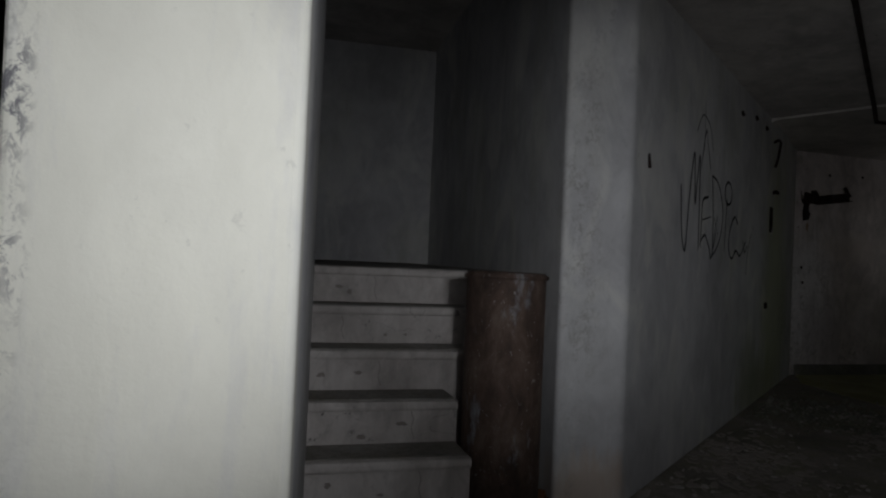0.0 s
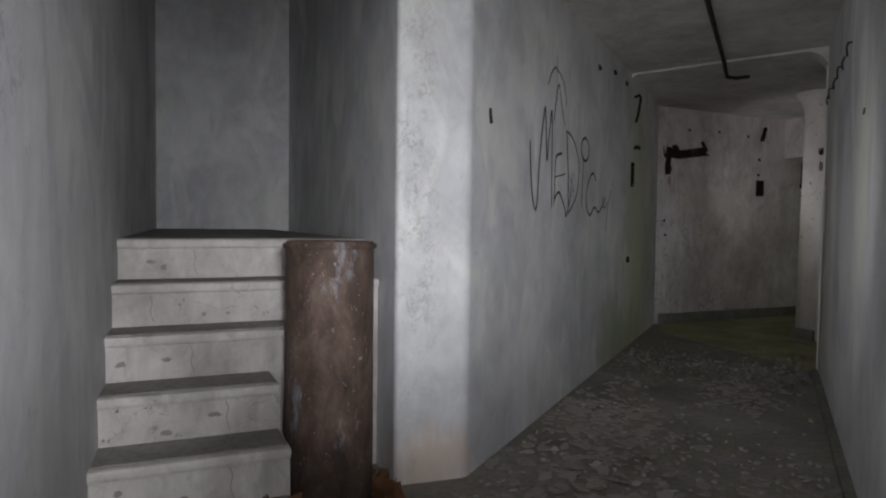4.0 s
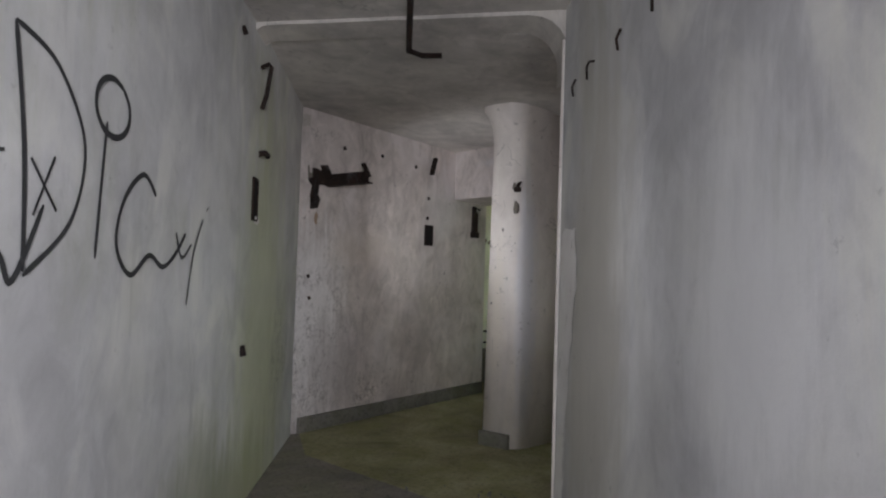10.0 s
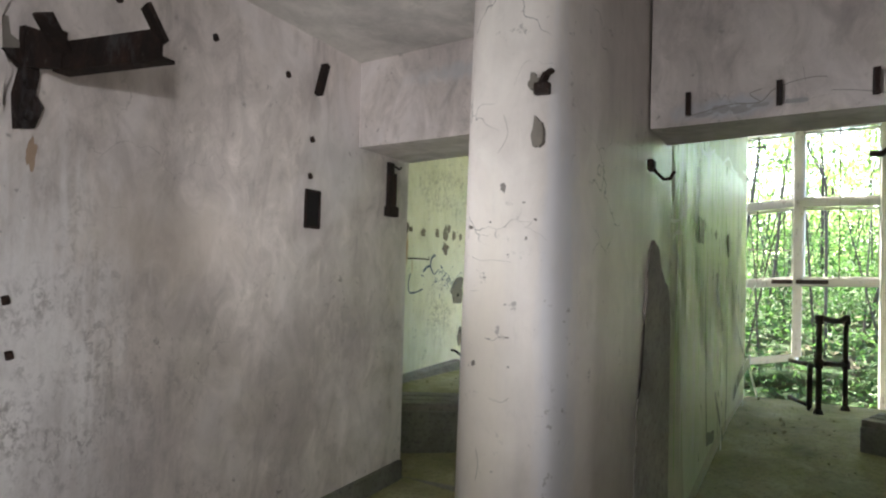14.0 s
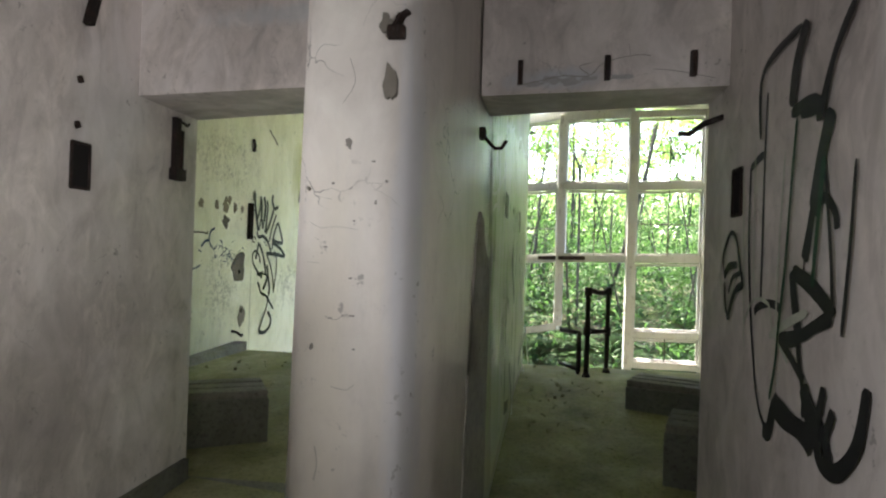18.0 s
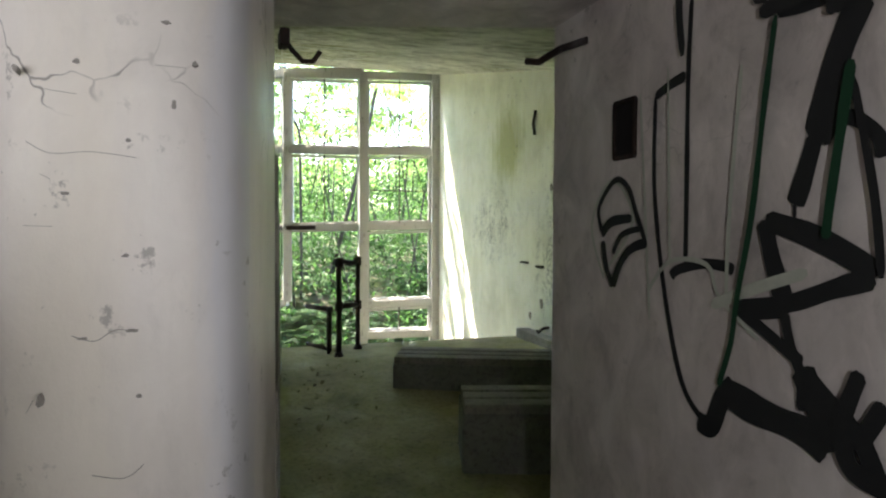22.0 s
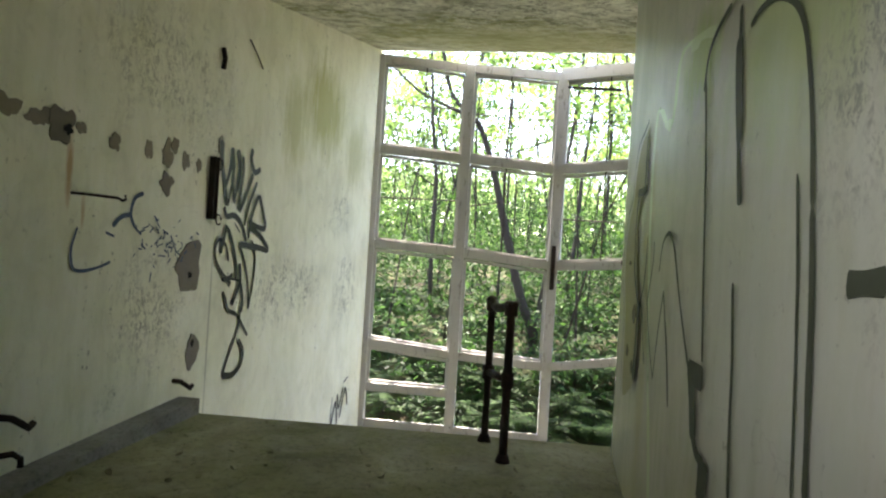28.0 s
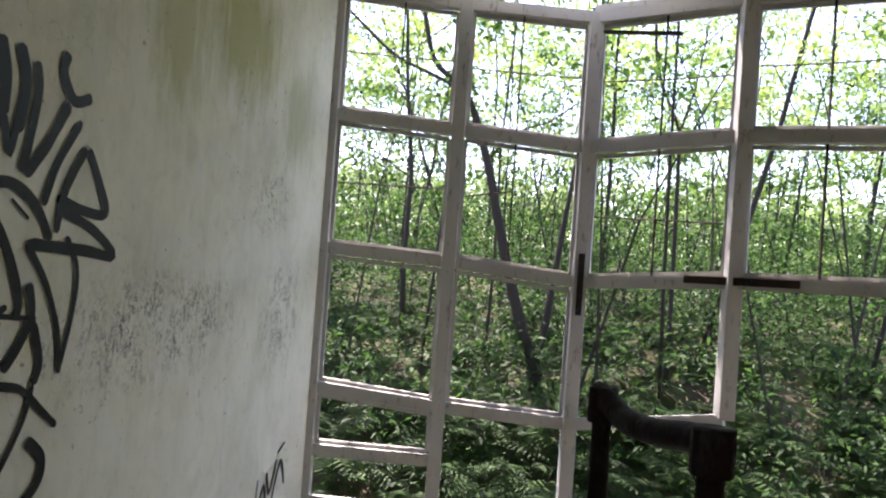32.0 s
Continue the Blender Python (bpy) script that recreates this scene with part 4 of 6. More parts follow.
def tag(name, plane, strokes, material, wall, label, lift=0.004, fat=1.0):
    bm = bmesh.new()
    for k, (w, *pts) in enumerate(strokes):
        add_stroke(bm, plane, pts, w, lift + 0.0004 * k, 0.5, fat)
    ob = part(name, bm, material, wall, label)
    return ob


def filled(name, plane, outline, material, wall, label, lift):
    """A flat painted field with a soft, wavering edge."""
    bm = bmesh.new()
    line = smooth_line(outline + outline[:1], 3)[:-1]
    bm.faces.new([bm.verts.new(plane.at(p.x + 0.012 * noise.noise((p.x * 14, p.y * 14, 3)), p.y + 0.012 * noise.noise((p.x * 14, p.y * 14, 8)), lift)) for p in line])
    bmesh.ops.triangulate(bm, faces=bm.faces[:])
    return part(name, bm, material, wall, label)


def ring_of(s, z, rs, rz, n=9, start=0.0):
    return [(s + rs * math.cos(start + 2 * math.pi * k / n), z + rz * math.sin(start + 2 * math.pi * k / n)) for k in range(n + 1)]


W = 0.022
tag("graffiti", ON_CL, [
    (W, (5.66, 1.82), (5.69, 1.6), (5.74, 1.44), (5.81, 1.41), (5.86, 1.74), (5.95, 2.06), (5.98, 1.92), (6.01, 1.72), (6.05, 1.9), (6.10, 2.06), (6.12, 1.75), (6.13, 1.40)),
    (W * 0.7, (6.14, 1.98), (6.24, 2.26), (6.30, 2.18), (6.40, 2.0)), (W * 0.7, (6.2, 2.45), (6.21, 2.12)), (W * 0.6, (6.0, 2.22), (6.15, 2.36), (6.36, 2.3), (6.45, 2.15)),
    (W, (6.36, 1.80), (6.21, 1.76), (6.19, 1.63), (6.18, 1.42)), (W, (6.20, 1.62), (6.44, 1.66))
    ], M_SCRAWL, WALL_CL, "black scrawled writing")
tag("graffiti", ON_CL, [
    (W, (6.18, 1.46), (6.3, 1.52), (6.44, 1.42), (6.5, 1.36), (6.62, 1.55)), (W, (6.46, 1.97), (6.52, 1.68), (6.54, 1.38)),
    (W * 0.8, (6.46, 1.97), (6.66, 1.92), (6.82, 1.74), (6.76, 1.52), (6.54, 1.37)), (W, (6.55, 1.66), (6.68, 1.54)), (W, (6.57, 1.52), (6.66, 1.68)),
    (W * 0.8, (6.95, 1.84), (6.93, 1.65), (6.91, 1.42)), (W, *ring_of(6.99, 1.89, 0.12, 0.09, 10, 1.0)),
    (W, (7.37, 1.66), (7.25, 1.72), (7.1, 1.62), (7.05, 1.47), (7.17, 1.37), (7.33, 1.44), (7.47, 1.4), (7.6, 1.45), (7.72, 1.54)),
    (W * 0.8, (7.6, 1.54), (7.68, 1.44), (7.8, 1.5)), (W * 0.8, (7.95, 1.62), (7.83, 1.46), (7.76, 1.24)), (W, (7.99, 1.66), (8.02, 1.68))],
    M_SCRAWL, WALL_CL, "black scrawled writing")
tag("graffiti", ON_GR, [
    (0.020, (9.61, 2.03), (9.62, 1.83), (9.62, 1.58), (9.62, 1.33)),
    (0.030, (9.68, 1.30), (9.65, 1.32), (9.56, 1.34), (9.48, 1.34), (9.44, 1.33)),
    (0.030, (9.63, 1.83), (9.69, 1.82), (9.76, 1.80)),
    (0.020, (9.76, 1.80), (9.76, 1.55), (9.72, 1.31), (9.66, 1.10), (9.61, 1.00), (9.55, 0.95)),
    (0.055, (9.56, 0.94), (9.51, 0.94), (9.47, 1.02), (9.43, 1.06)),
    (0.050, (9.32, 1.91), (9.23, 1.90), (9.15, 1.90)),
    (0.075, (9.11, 1.87), (9.16, 1.77), (9.21, 1.61)),
    (0.050, (9.21, 1.62), (9.24, 1.53), (9.26, 1.48)),
    (0.020, (9.26, 1.48), (9.26, 1.45)),
    (0.035, (9.19, 1.60), (9.16, 1.64), (9.12, 1.64), (9.07, 1.60), (9.06, 1.56)),
    (0.055, (9.34, 1.45), (9.20, 1.41), (9.09, 1.36), (9.07, 1.34)),
    (0.045, (9.07, 1.34), (9.16, 1.31), (9.27, 1.27), (9.42, 1.24)),
    (0.060, (9.34, 1.45), (9.32, 1.37), (9.28, 1.27))],
    M_SPRAY, WALL_GR, "big black sprayed letters", 0.0040)
tag("graffiti", ON_GR, [
    (0.050, (9.43, 1.24), (9.35, 1.25), (9.27, 1.26)),
    (0.035, (9.42, 1.24), (9.35, 1.21), (9.27, 1.17), (9.23, 1.15)),
    (0.030, (9.28, 1.25), (9.26, 1.18), (9.23, 1.12), (9.23, 1.05)),
    (0.075, (9.46, 1.04), (9.35, 1.02), (9.22, 1.01), (9.16, 0.99)),
    (0.070, (9.23, 1.14), (9.19, 1.07), (9.15, 0.99)),
    (0.050, (9.22, 1.13), (9.13, 1.06), (9.08, 1.02), (9.04, 0.94)),
    (0.040, (9.04, 1.11), (9.07, 1.06), (9.08, 1.04)),
    (0.022, (10.03, 1.42), (10.05, 1.49), (10.00, 1.55), (9.94, 1.58), (9.88, 1.55), (9.84, 1.48), (9.79, 1.39)),
    (0.035, (10.03, 1.41), (9.97, 1.45), (9.86, 1.46)),
    (0.030, (10.02, 1.39), (10.00, 1.31), (9.96, 1.25)),
    (0.035, (9.96, 1.25), (9.92, 1.32), (9.86, 1.37), (9.78, 1.39)),
    (0.022, (9.96, 1.35), (9.91, 1.41), (9.81, 1.43))],
    M_SPRAY, WALL_GR, "big black sprayed letters", 0.0095)
tag("graffiti", ON_GR, [
    (0.050, (9.13, 1.03), (9.10, 0.97), (9.01, 0.97), (8.91, 1.06), (8.87, 1.20)),
    (0.040, (9.09, 1.16), (9.12, 1.08), (9.14, 1.03)),
    (0.020, (8.95, 1.72), (8.97, 1.50), (9.00, 1.30)),
    (0.020, (9.12, 1.72), (9.07, 1.50), (9.05, 1.34)),
    (0.030, (9.63, 1.88), (9.62, 2.10), (9.30, 2.15)),
    (0.060, (9.26, 2.15), (9.33, 2.05), (9.36, 1.93)),
    (0.040, (9.36, 1.91), (9.19, 1.91), (9.16, 1.85)),
    (0.040, (9.16, 1.85), (9.08, 2.00), (8.97, 2.10))],
    M_SPRAY, WALL_GR, "big black sprayed letters", 0.0145)
tag("graffiti", ON_GR, [
    (0.020, (9.31, 1.89), (9.34, 1.69), (9.37, 1.46), (9.41, 1.28), (9.43, 1.16), (9.47, 1.05)),
    (0.028, (9.12, 1.75), (9.14, 1.62), (9.16, 1.49), (9.17, 1.41))],
    M_SPRAYG, WALL_GR, "dark green sprayed lines", 0.0185)
tag("graffiti", ON_RL, [
    (0.048, (15.93, 2.17), (15.96, 2.00), (16.01, 1.84), (16.07, 1.67)), (0.032, (16.01, 1.78), (16.10, 1.97), (16.11, 2.14)), (0.048, (16.11, 2.14), (16.15, 2.01), (16.15, 1.85)),
    (0.028, (16.09, 1.67), (16.15, 1.85), (16.20, 1.71), (16.24, 1.93)), (0.048, (16.21, 2.14), (16.26, 2.00), (16.23, 1.80)), (0.04, (16.31, 2.10), (16.33, 1.98), (16.30, 1.78), (16.27, 1.65)),
    (0.04, (16.49, 2.19), (16.47, 2.10), (16.55, 2.00), (16.67, 2.04)), (0.04, (16.52, 1.98), (16.41, 1.79), (16.29, 1.64)), (0.032, (16.61, 1.92), (16.47, 1.70), (16.41, 1.53)),
    (0.036, (16.66, 1.81), (16.54, 1.61), (16.50, 1.42))],
    M_SPRAY, WALL_RL, "black vertical sprayed tag", 0.0040, 1.4)
tag("graffiti", ON_RL, [
    (0.04, (16.68, 1.81), (16.78, 1.66), (16.84, 1.53), (16.67, 1.53), (16.49, 1.57)), (0.04, (16.52, 1.52), (16.75, 1.45), (16.93, 1.33), (16.70, 1.35), (16.33, 1.37)), (0.04, (16.03, 1.66), (16.08, 1.59), (16.22, 1.60), (16.36, 1.53), (16.47, 1.39)),
    (0.024, (16.23, 1.54), (16.33, 1.47)), (0.028, (16.33, 1.37), (16.46, 1.21), (16.56, 1.00), (16.59, 0.81)), (0.024, (16.57, 1.41), (16.66, 1.27), (16.65, 1.06), (16.59, 0.83)),
    (0.04, (16.09, 1.52), (16.05, 1.40), (16.01, 1.29)), (0.024, (16.15, 1.23), (16.11, 1.34), (15.99, 1.40), (15.92, 1.34), (15.95, 1.23), (16.12, 1.10), (16.25, 1.12))],
    M_SPRAY, WALL_RL, "black vertical sprayed tag", 0.0056, 1.4)
tag("graffiti", ON_RL, [
    (0.036, (16.11, 1.50), (16.23, 1.34), (16.31, 1.15), (16.30, 1.07)), (0.028, (16.06, 1.09), (16.20, 1.06), (16.18, 1.03)), (0.036, (16.19, 1.09), (16.42, 1.06)),
    (0.04, (16.36, 1.21), (16.39, 1.08), (16.33, 0.96), (16.25, 0.87)), (0.04, (16.40, 1.05), (16.46, 0.88), (16.43, 0.79)), (0.028, (16.09, 0.98), (16.14, 0.92), (16.20, 0.83), (16.36, 0.78), (16.48, 0.68), (16.60, 0.58)),
    (0.024, (16.43, 0.79), (16.38, 0.63), (16.25, 0.44), (16.17, 0.31)), (0.04, (16.17, 0.30), (16.35, 0.28), (16.50, 0.35), (16.52, 0.46), (16.42, 0.56))],
    M_SPRAY, WALL_RL, "black vertical sprayed tag", 0.0072, 1.4)
# window glare on this face goes into the wash and the white runs
filled("painted_field", ON_DR, [(11.5, 0.1), (11.52, 0.8), (11.48, 1.4), (11.3, 1.75), (11.05, 2.0), (11.0, 2.3), (12.0, 2.42), (13.5, 2.44), (15.25, 2.4), (15.28, 1.2), (15.25, 0.3), (13.0, 0.22)], M_WASH, WALL_DV, "streaked whitewash carrying window glare, with green runs", 0.002)
rng = random.Random(17)
for shade, count, wide in (((0.5, 0.62, 0.32), 40, 0.035), ((0.16, 0.2, 0.11), 16, 0.018), ((0.87, 0.89, 0.82), 95, 0.06)):
    runs = []
    for k in range(count):
        s, z, h = rng.uniform(11.0, 15.2), rng.uniform(1.0, 2.5), rng.uniform(0.2, 1.0)
        runs.append((wide * rng.uniform(0.4, 1.2), (s, z), (s + rng.gauss(0, 0.012), z - h * 0.5), (s + rng.gauss(0, 0.015), z - h)))
    tag("paint_and_glare_runs", ON_DR, runs, plain("wall_runs", shade, 0.38), WALL_DV, "vertical runs down the wall", 0.003 + 0.0005 * count / 30)
tag("graffiti", ON_DR, [(0.03, (12.6, 1.55), (12.65, 1.45)), (0.04, (12.8, 1.52), (12.86, 1.42), (12.8, 1.36)), (0.03, (12.95, 1.5), (13.0, 1.38)), (0.03, (11.3, 2.1), (11.36, 1.95)), (0.05, (13.2, 0.5), (13.3, 0.4))], M_SPRAYF, WALL_DV, "faded grey sprayed marks", 0.006)
ON_NL = Plane((9.62, 5.345), (1.28, 0.025), (-0.025, 1.28))
tag("graffiti", ON_NL, [(0.04, (0.51, 1.87), (0.51, 1.76), (0.36, 1.72), (0.26, 1.70)), (0.045, (0.59, 1.71), (0.43, 1.70), (0.26, 1.70)), (0.04, (0.35, 1.80), (0.30, 1.74), (0.26, 1.70)), (0.045, (0.18, 1.65), (0.13, 1.67), (0.06, 1.69)), (0.035, (0.24, 1.84), (0.14, 1.76), (0.04, 1.70)), (0.035, (0.00, 1.80), (0.05, 1.74), (0.12, 1.66)), (0.035, (-0.02, 1.78), (-0.06, 1.70), (-0.10, 1.62))], M_SPRAY, PIER, "black sprayed tag high on the pier", 0.012, 0.75)
filled("painted_field", ON_NL, [(1.04, 1.46), (0.94, 1.52), (0.78, 1.54), (0.58, 1.50), (0.42, 1.43), (0.33, 1.32), (0.31, 1.22), (0.32, 1.08), (0.36, 0.86), (0.50, 0.7), (0.78, 0.62), (0.98, 0.68), (1.08, 0.86), (1.1, 1.1), (1.09, 1.34)], M_OCHRE, PIER, "ochre sprayed oval", 0.004)
tag("graffiti", ON_NL, [(0.026, (1.11, 1.1), (1.1, 1.34), (1.05, 1.47), (0.95, 1.53), (0.78, 1.55), (0.56, 1.50), (0.40, 1.43), (0.31, 1.32), (0.29, 1.22), (0.30, 1.08), (0.34, 0.86), (0.50, 0.68), (0.78, 0.61), (0.99, 0.67), (1.09, 0.86), (1.11, 1.1))], M_SPRAYF, PIER, "dark outline of the ochre oval", 0.008)
M_FRESH = plaster("fresh_white_filler", (0.9, 0.9, 0.9), (0.82, 0.81, 0.8), (0.7, 0.68, 0.65), (0.6, 0.57, 0.52), 0.25, (0.5, 0.5, 0.4), 0.1, 0.3, 0.2, [], 0.3, 0.0, 0.6)
filled("plaster_patch", ON_CR, [(8.43, 1.62), (8.36, 1.655), (8.27, 1.66), (8.20, 1.645), (8.15, 1.655), (8.17, 1.60), (8.15, 1.55), (8.10, 1.50), (8.13, 1.42), (8.09, 1.36), (8.14, 1.30), (8.20, 1.26), (8.18, 1.20), (8.15, 1.12), (8.19, 1.05), (8.23, 0.97), (8.21, 0.85), (8.26, 0.7), (8.24, 0.5), (8.28, 0.3), (8.27, 0.06), (8.43, 0.05), (8.43, 0.8)], M_FRESH, WALL_CR, "fresh white plaster patch at the corner", 0.004)
T = 0.03
tag("graffiti", ON_RL, [(T, (19.2, -0.9), (19.25, -0.5)), (T, (19.25, -0.85), (19.4, -0.6), (19.5, -0.9)), (T, (19.45, -0.5), (19.55, -0.7), (19.7, -0.45)), (T, (19.6, -0.85), (19.8, -0.5), (19.95, -0.75)), (T, (19.7, -0.4), (19.9, -0.35))],
    M_SPRAY, WALL_RL, "small black tag", 0.004, 1.8)
rng = random.Random(4)
dabs = [(0.03, (14.95, 1.66), (14.86, 1.62), (14.83, 1.52), (14.88, 1.44)), (0.035, (14.84, 1.52), (14.74, 1.5), (14.66, 1.44)), (0.03, (14.88, 1.44), (14.95, 1.4)),
        (0.02, (14.36, 1.42), (14.32, 1.3), (14.34, 1.2), (14.42, 1.18), (14.56, 1.2), (14.66, 1.23)), (0.03, (14.6, 1.4), (14.68, 1.38)), (0.03, (14.95, 1.34), (15.0, 1.31))]
for k in range(70):
    s, z = 15.18 + rng.gauss(0, 0.16), 1.34 + rng.gauss(0, 0.09)
    dabs.append((0.014 + 0.016 * rng.random(), (s, z), (s + rng.gauss(0, 0.035), z + rng.gauss(0, 0.025))))
tag("graffiti", ON_RL, dabs, M_SPRAYB, WALL_RL, "faded blue sprayed scribble")


def blob(name, plane, s, z, rs, rz, material, wall, label, seed=0, lift=0.006, thick=0.02):
    """A patch with a ragged outline, proud of the wall by lift."""
    bm = bmesh.new()
    ring = []
    for k in range(26):
        a = 2 * math.pi * k / 26
        f = 0.86 + 0.5 * noise.noise((math.cos(a) * 1.3 + seed * 7.1, math.sin(a) * 1.3, seed)) + 0.18 * noise.noise((math.cos(a) * 3.7 + seed * 3.3, math.sin(a) * 3.7, seed + 0.5))
        ring.append((s + rs * f * math.cos(a), z + rz * f * math.sin(a)))
    front = [bm.verts.new(plane.at(x, y, lift)) for x, y in ring]
    back = [bm.verts.new(plane.at(x, y, lift - thick)) for x, y in ring]
    bm.faces.new(front)
    for k in range(26):
        j = (k + 1) % 26
        bm.faces.new((front[k], back[k], back[j], front[j]))
    return part(name, bm, material, wall, label)


filled("painted_field", ON_DV, [(2.77, 0.44), (3.04, 1.06), (3.14, 1.37), (3.22, 1.78), (3.15, 2.13), (2.73, 1.95), (2.61, 2.20), (2.33, 2.22), (2.07, 2.17), (1.93, 2.18), (1.3, 2.32), (0.9, 2.2), (0.5, 2.28), (0.08, 2.2), (0.07, 1.2), (0.08, 0.2), (1.0, 0.18)], M_PALEPAINT, WALL_DV, "pale sprayed letter field with green reflection in its colour", 0.0025)
filled("painted_field", ON_DV, [(3.36, 2.11), (3.50, 2.09), (3.69, 2.06), (3.82, 1.96), (3.89, 1.78), (4.07, 1.68), (4.20, 1.52), (4.17, 1.32), (4.06, 1.18), (4.00, 1.04), (4.00, 0.86), (3.92, 0.64), (3.43, 0.81), (3.37, 0.98), (3.36, 1.12), (3.36, 1.20), (3.48, 1.28), (3.60, 1.39), (3.63, 1.55), (3.63, 1.71), (3.48, 1.77), (3.36, 1.80), (3.35, 1.97)], M_OCHRE, WALL_DV, "ochre sprayed figure", 0.0035)
tag("graffiti", ON_DV, [(0.028, (1.86, 2.15), (1.85, 2.03), (1.83, 1.90)), (0.060, (1.86, 2.06), (1.84, 1.92), (1.81, 1.75)), (0.036, (1.82, 1.77), (1.80, 1.67), (1.78, 1.58)), (0.024, (1.77, 2.06), (1.70, 2.08), (1.59, 2.07), (1.49, 2.02), (1.43, 1.95), (1.39, 1.84), (1.36, 1.70), (1.34, 1.54)), (0.029, (1.34, 1.54), (1.32, 1.36), (1.31, 1.16), (1.30, 0.95)), (0.016, (1.42, 1.62), (1.39, 1.41), (1.37, 1.15), (1.36, 0.94)), (0.024, (1.79, 1.37), (1.76, 1.16), (1.75, 0.98), (1.73, 0.80)), (0.040, (1.18, 1.39), (1.12, 1.40), (1.05, 1.40)), (0.040, (1.18, 1.40), (1.12, 1.40), (1.05, 1.41)), (0.040, (1.18, 1.38), (1.12, 1.39), (1.05, 1.39))],
    M_SPRAYF, WALL_DV, "dark grey sprayed arches", 0.005)
tag("graffiti", ON_DV, [(0.024, (2.16, 2.02), (2.10, 1.71), (2.06, 1.39), (2.02, 1.12)), (0.024, (1.93, 2.18), (2.05, 2.15), (2.14, 2.09), (2.17, 1.98)), (0.080, (2.17, 1.08), (2.09, 1.07), (2.00, 1.07)), (0.072, (2.14, 1.08), (2.10, 0.98), (2.07, 0.87)), (0.040, (2.07, 0.88), (2.02, 0.84), (1.95, 0.83)), (0.096, (1.95, 0.84), (1.95, 0.78), (1.96, 0.71)), (0.022, (2.73, 1.38), (2.68, 1.49), (2.54, 1.53), (2.44, 1.48), (2.35, 1.34), (2.26, 1.21), (2.16, 1.08)), (0.022, (2.92, 1.51), (2.92, 1.42), (3.00, 1.30), (3.05, 1.23)), (0.022, (3.04, 1.24), (2.89, 1.06), (2.74, 0.94)), (0.024, (2.74, 0.94), (2.67, 1.13), (2.58, 1.31)), (0.027, (2.58, 1.31), (2.47, 1.13), (2.39, 0.90))],
    M_SPRAYF, WALL_DV, "dark grey sprayed letters", 0.009)
tag("graffiti", ON_DV, [(0.016, (3.35, 2.13), (3.50, 2.10), (3.69, 2.07), (3.83, 1.97), (3.89, 1.79), (4.08, 1.69), (4.21, 1.52), (4.18, 1.32), (4.07, 1.18), (4.00, 1.04), (4.01, 0.86), (3.93, 0.64)), (0.044, (3.35, 2.05), (3.35, 1.91), (3.36, 1.80)), (0.048, (3.65, 1.79), (3.44, 1.78), (3.25, 1.78)), (0.048, (3.57, 1.77), (3.63, 1.69), (3.63, 1.55), (3.60, 1.39), (3.52, 1.30)), (0.040, (3.52, 1.31), (3.43, 1.25), (3.32, 1.20), (3.25, 1.23)), (0.112, (3.34, 1.20), (3.34, 1.09), (3.36, 0.98), (3.39, 0.82)), (0.029, (3.28, 1.22), (3.17, 1.31), (3.13, 1.42), (3.12, 1.54)), (0.032, (3.23, 1.22), (3.14, 1.13), (3.08, 1.05), (3.01, 0.96))],
    M_SPRAYF, WALL_DV, "dark outline of the ochre figure", 0.0125)
for s, z, rs, rz in ((3.60, 1.14, 0.09, 0.05), (3.81, 0.91, 0.06, 0.035), (3.57, 0.86, 0.05, 0.035), (3.91, 1.41, 0.05, 0.015)):
    blob("paint_spot", ON_DV, s, z, rs, rz, M_BROWNP, WALL_DV, "brown sprayed spot", int(s * 50), 0.006, 0.003)

blob("paint_spot", ON_NL, 0.47, 1.05, 0.03, 0.05, M_BROWNP, PIER, "brown sprayed spot", 5, 0.008, 0.003)


M_STAIN = plain("damp_brown_stain", (0.26, 0.23, 0.18), 0.9)
for k, (s, z, rs, rz) in enumerate(((15.58, 1.17, 0.2, 0.19), (15.68, 0.57, 0.09, 0.13), (15.2, 1.754, 0.09, 0.08), (14.2, 1.95, 0.11, 0.11))):
    blob("mortar_patch", ON_RL, s, z, rs, rz, M_PATCH, WALL_RL, "bare grey mortar patch", k)
for k, (s, z, rs, rz) in enumerate(((13.8, 1.97, 0.12, 0.06), (14.02, 1.955, 0.08, 0.06), (14.09, 1.97, 0.05, 0.05), (14.34, 1.958, 0.05, 0.035), (14.635, 1.93, 0.06, 0.06), (14.98, 1.95, 0.05, 0.07), (15.2, 1.94, 0.08, 0.1),
                                    (15.28, 2.02, 0.05, 0.06), (15.42, 1.935, 0.06, 0.08), (15.61, 1.926, 0.04, 0.06), (15.93, 2.12, 0.05, 0.1))):
    blob("damp_stain", ON_RL, s, z, rs, rz, M_STAIN, WALL_RL, "dark damp stain", 10 + k, 0.003)
blob("bolt_hole", ON_RL, 15.57, 1.13, 0.03, 0.025, M_HOLE, WALL_RL, "small dark bolt hole", 41, 0.009)
blob("bolt_hole", ON_RL, 14.24, 1.93, 0.035, 0.03, M_HOLE, WALL_RL, "small dark bolt hole", 42, 0.009)
blob("bolt_hole", ON_RL, 15.66, 0.63, 0.025, 0.03, M_HOLE, WALL_RL, "small dark bolt hole", 43, 0.009)
blob("mortar_patch", ON_BR, 8.47, 2.22, 0.1, 0.12, M_PATCH, WALL_BR, "bare grey mortar patch", 21)
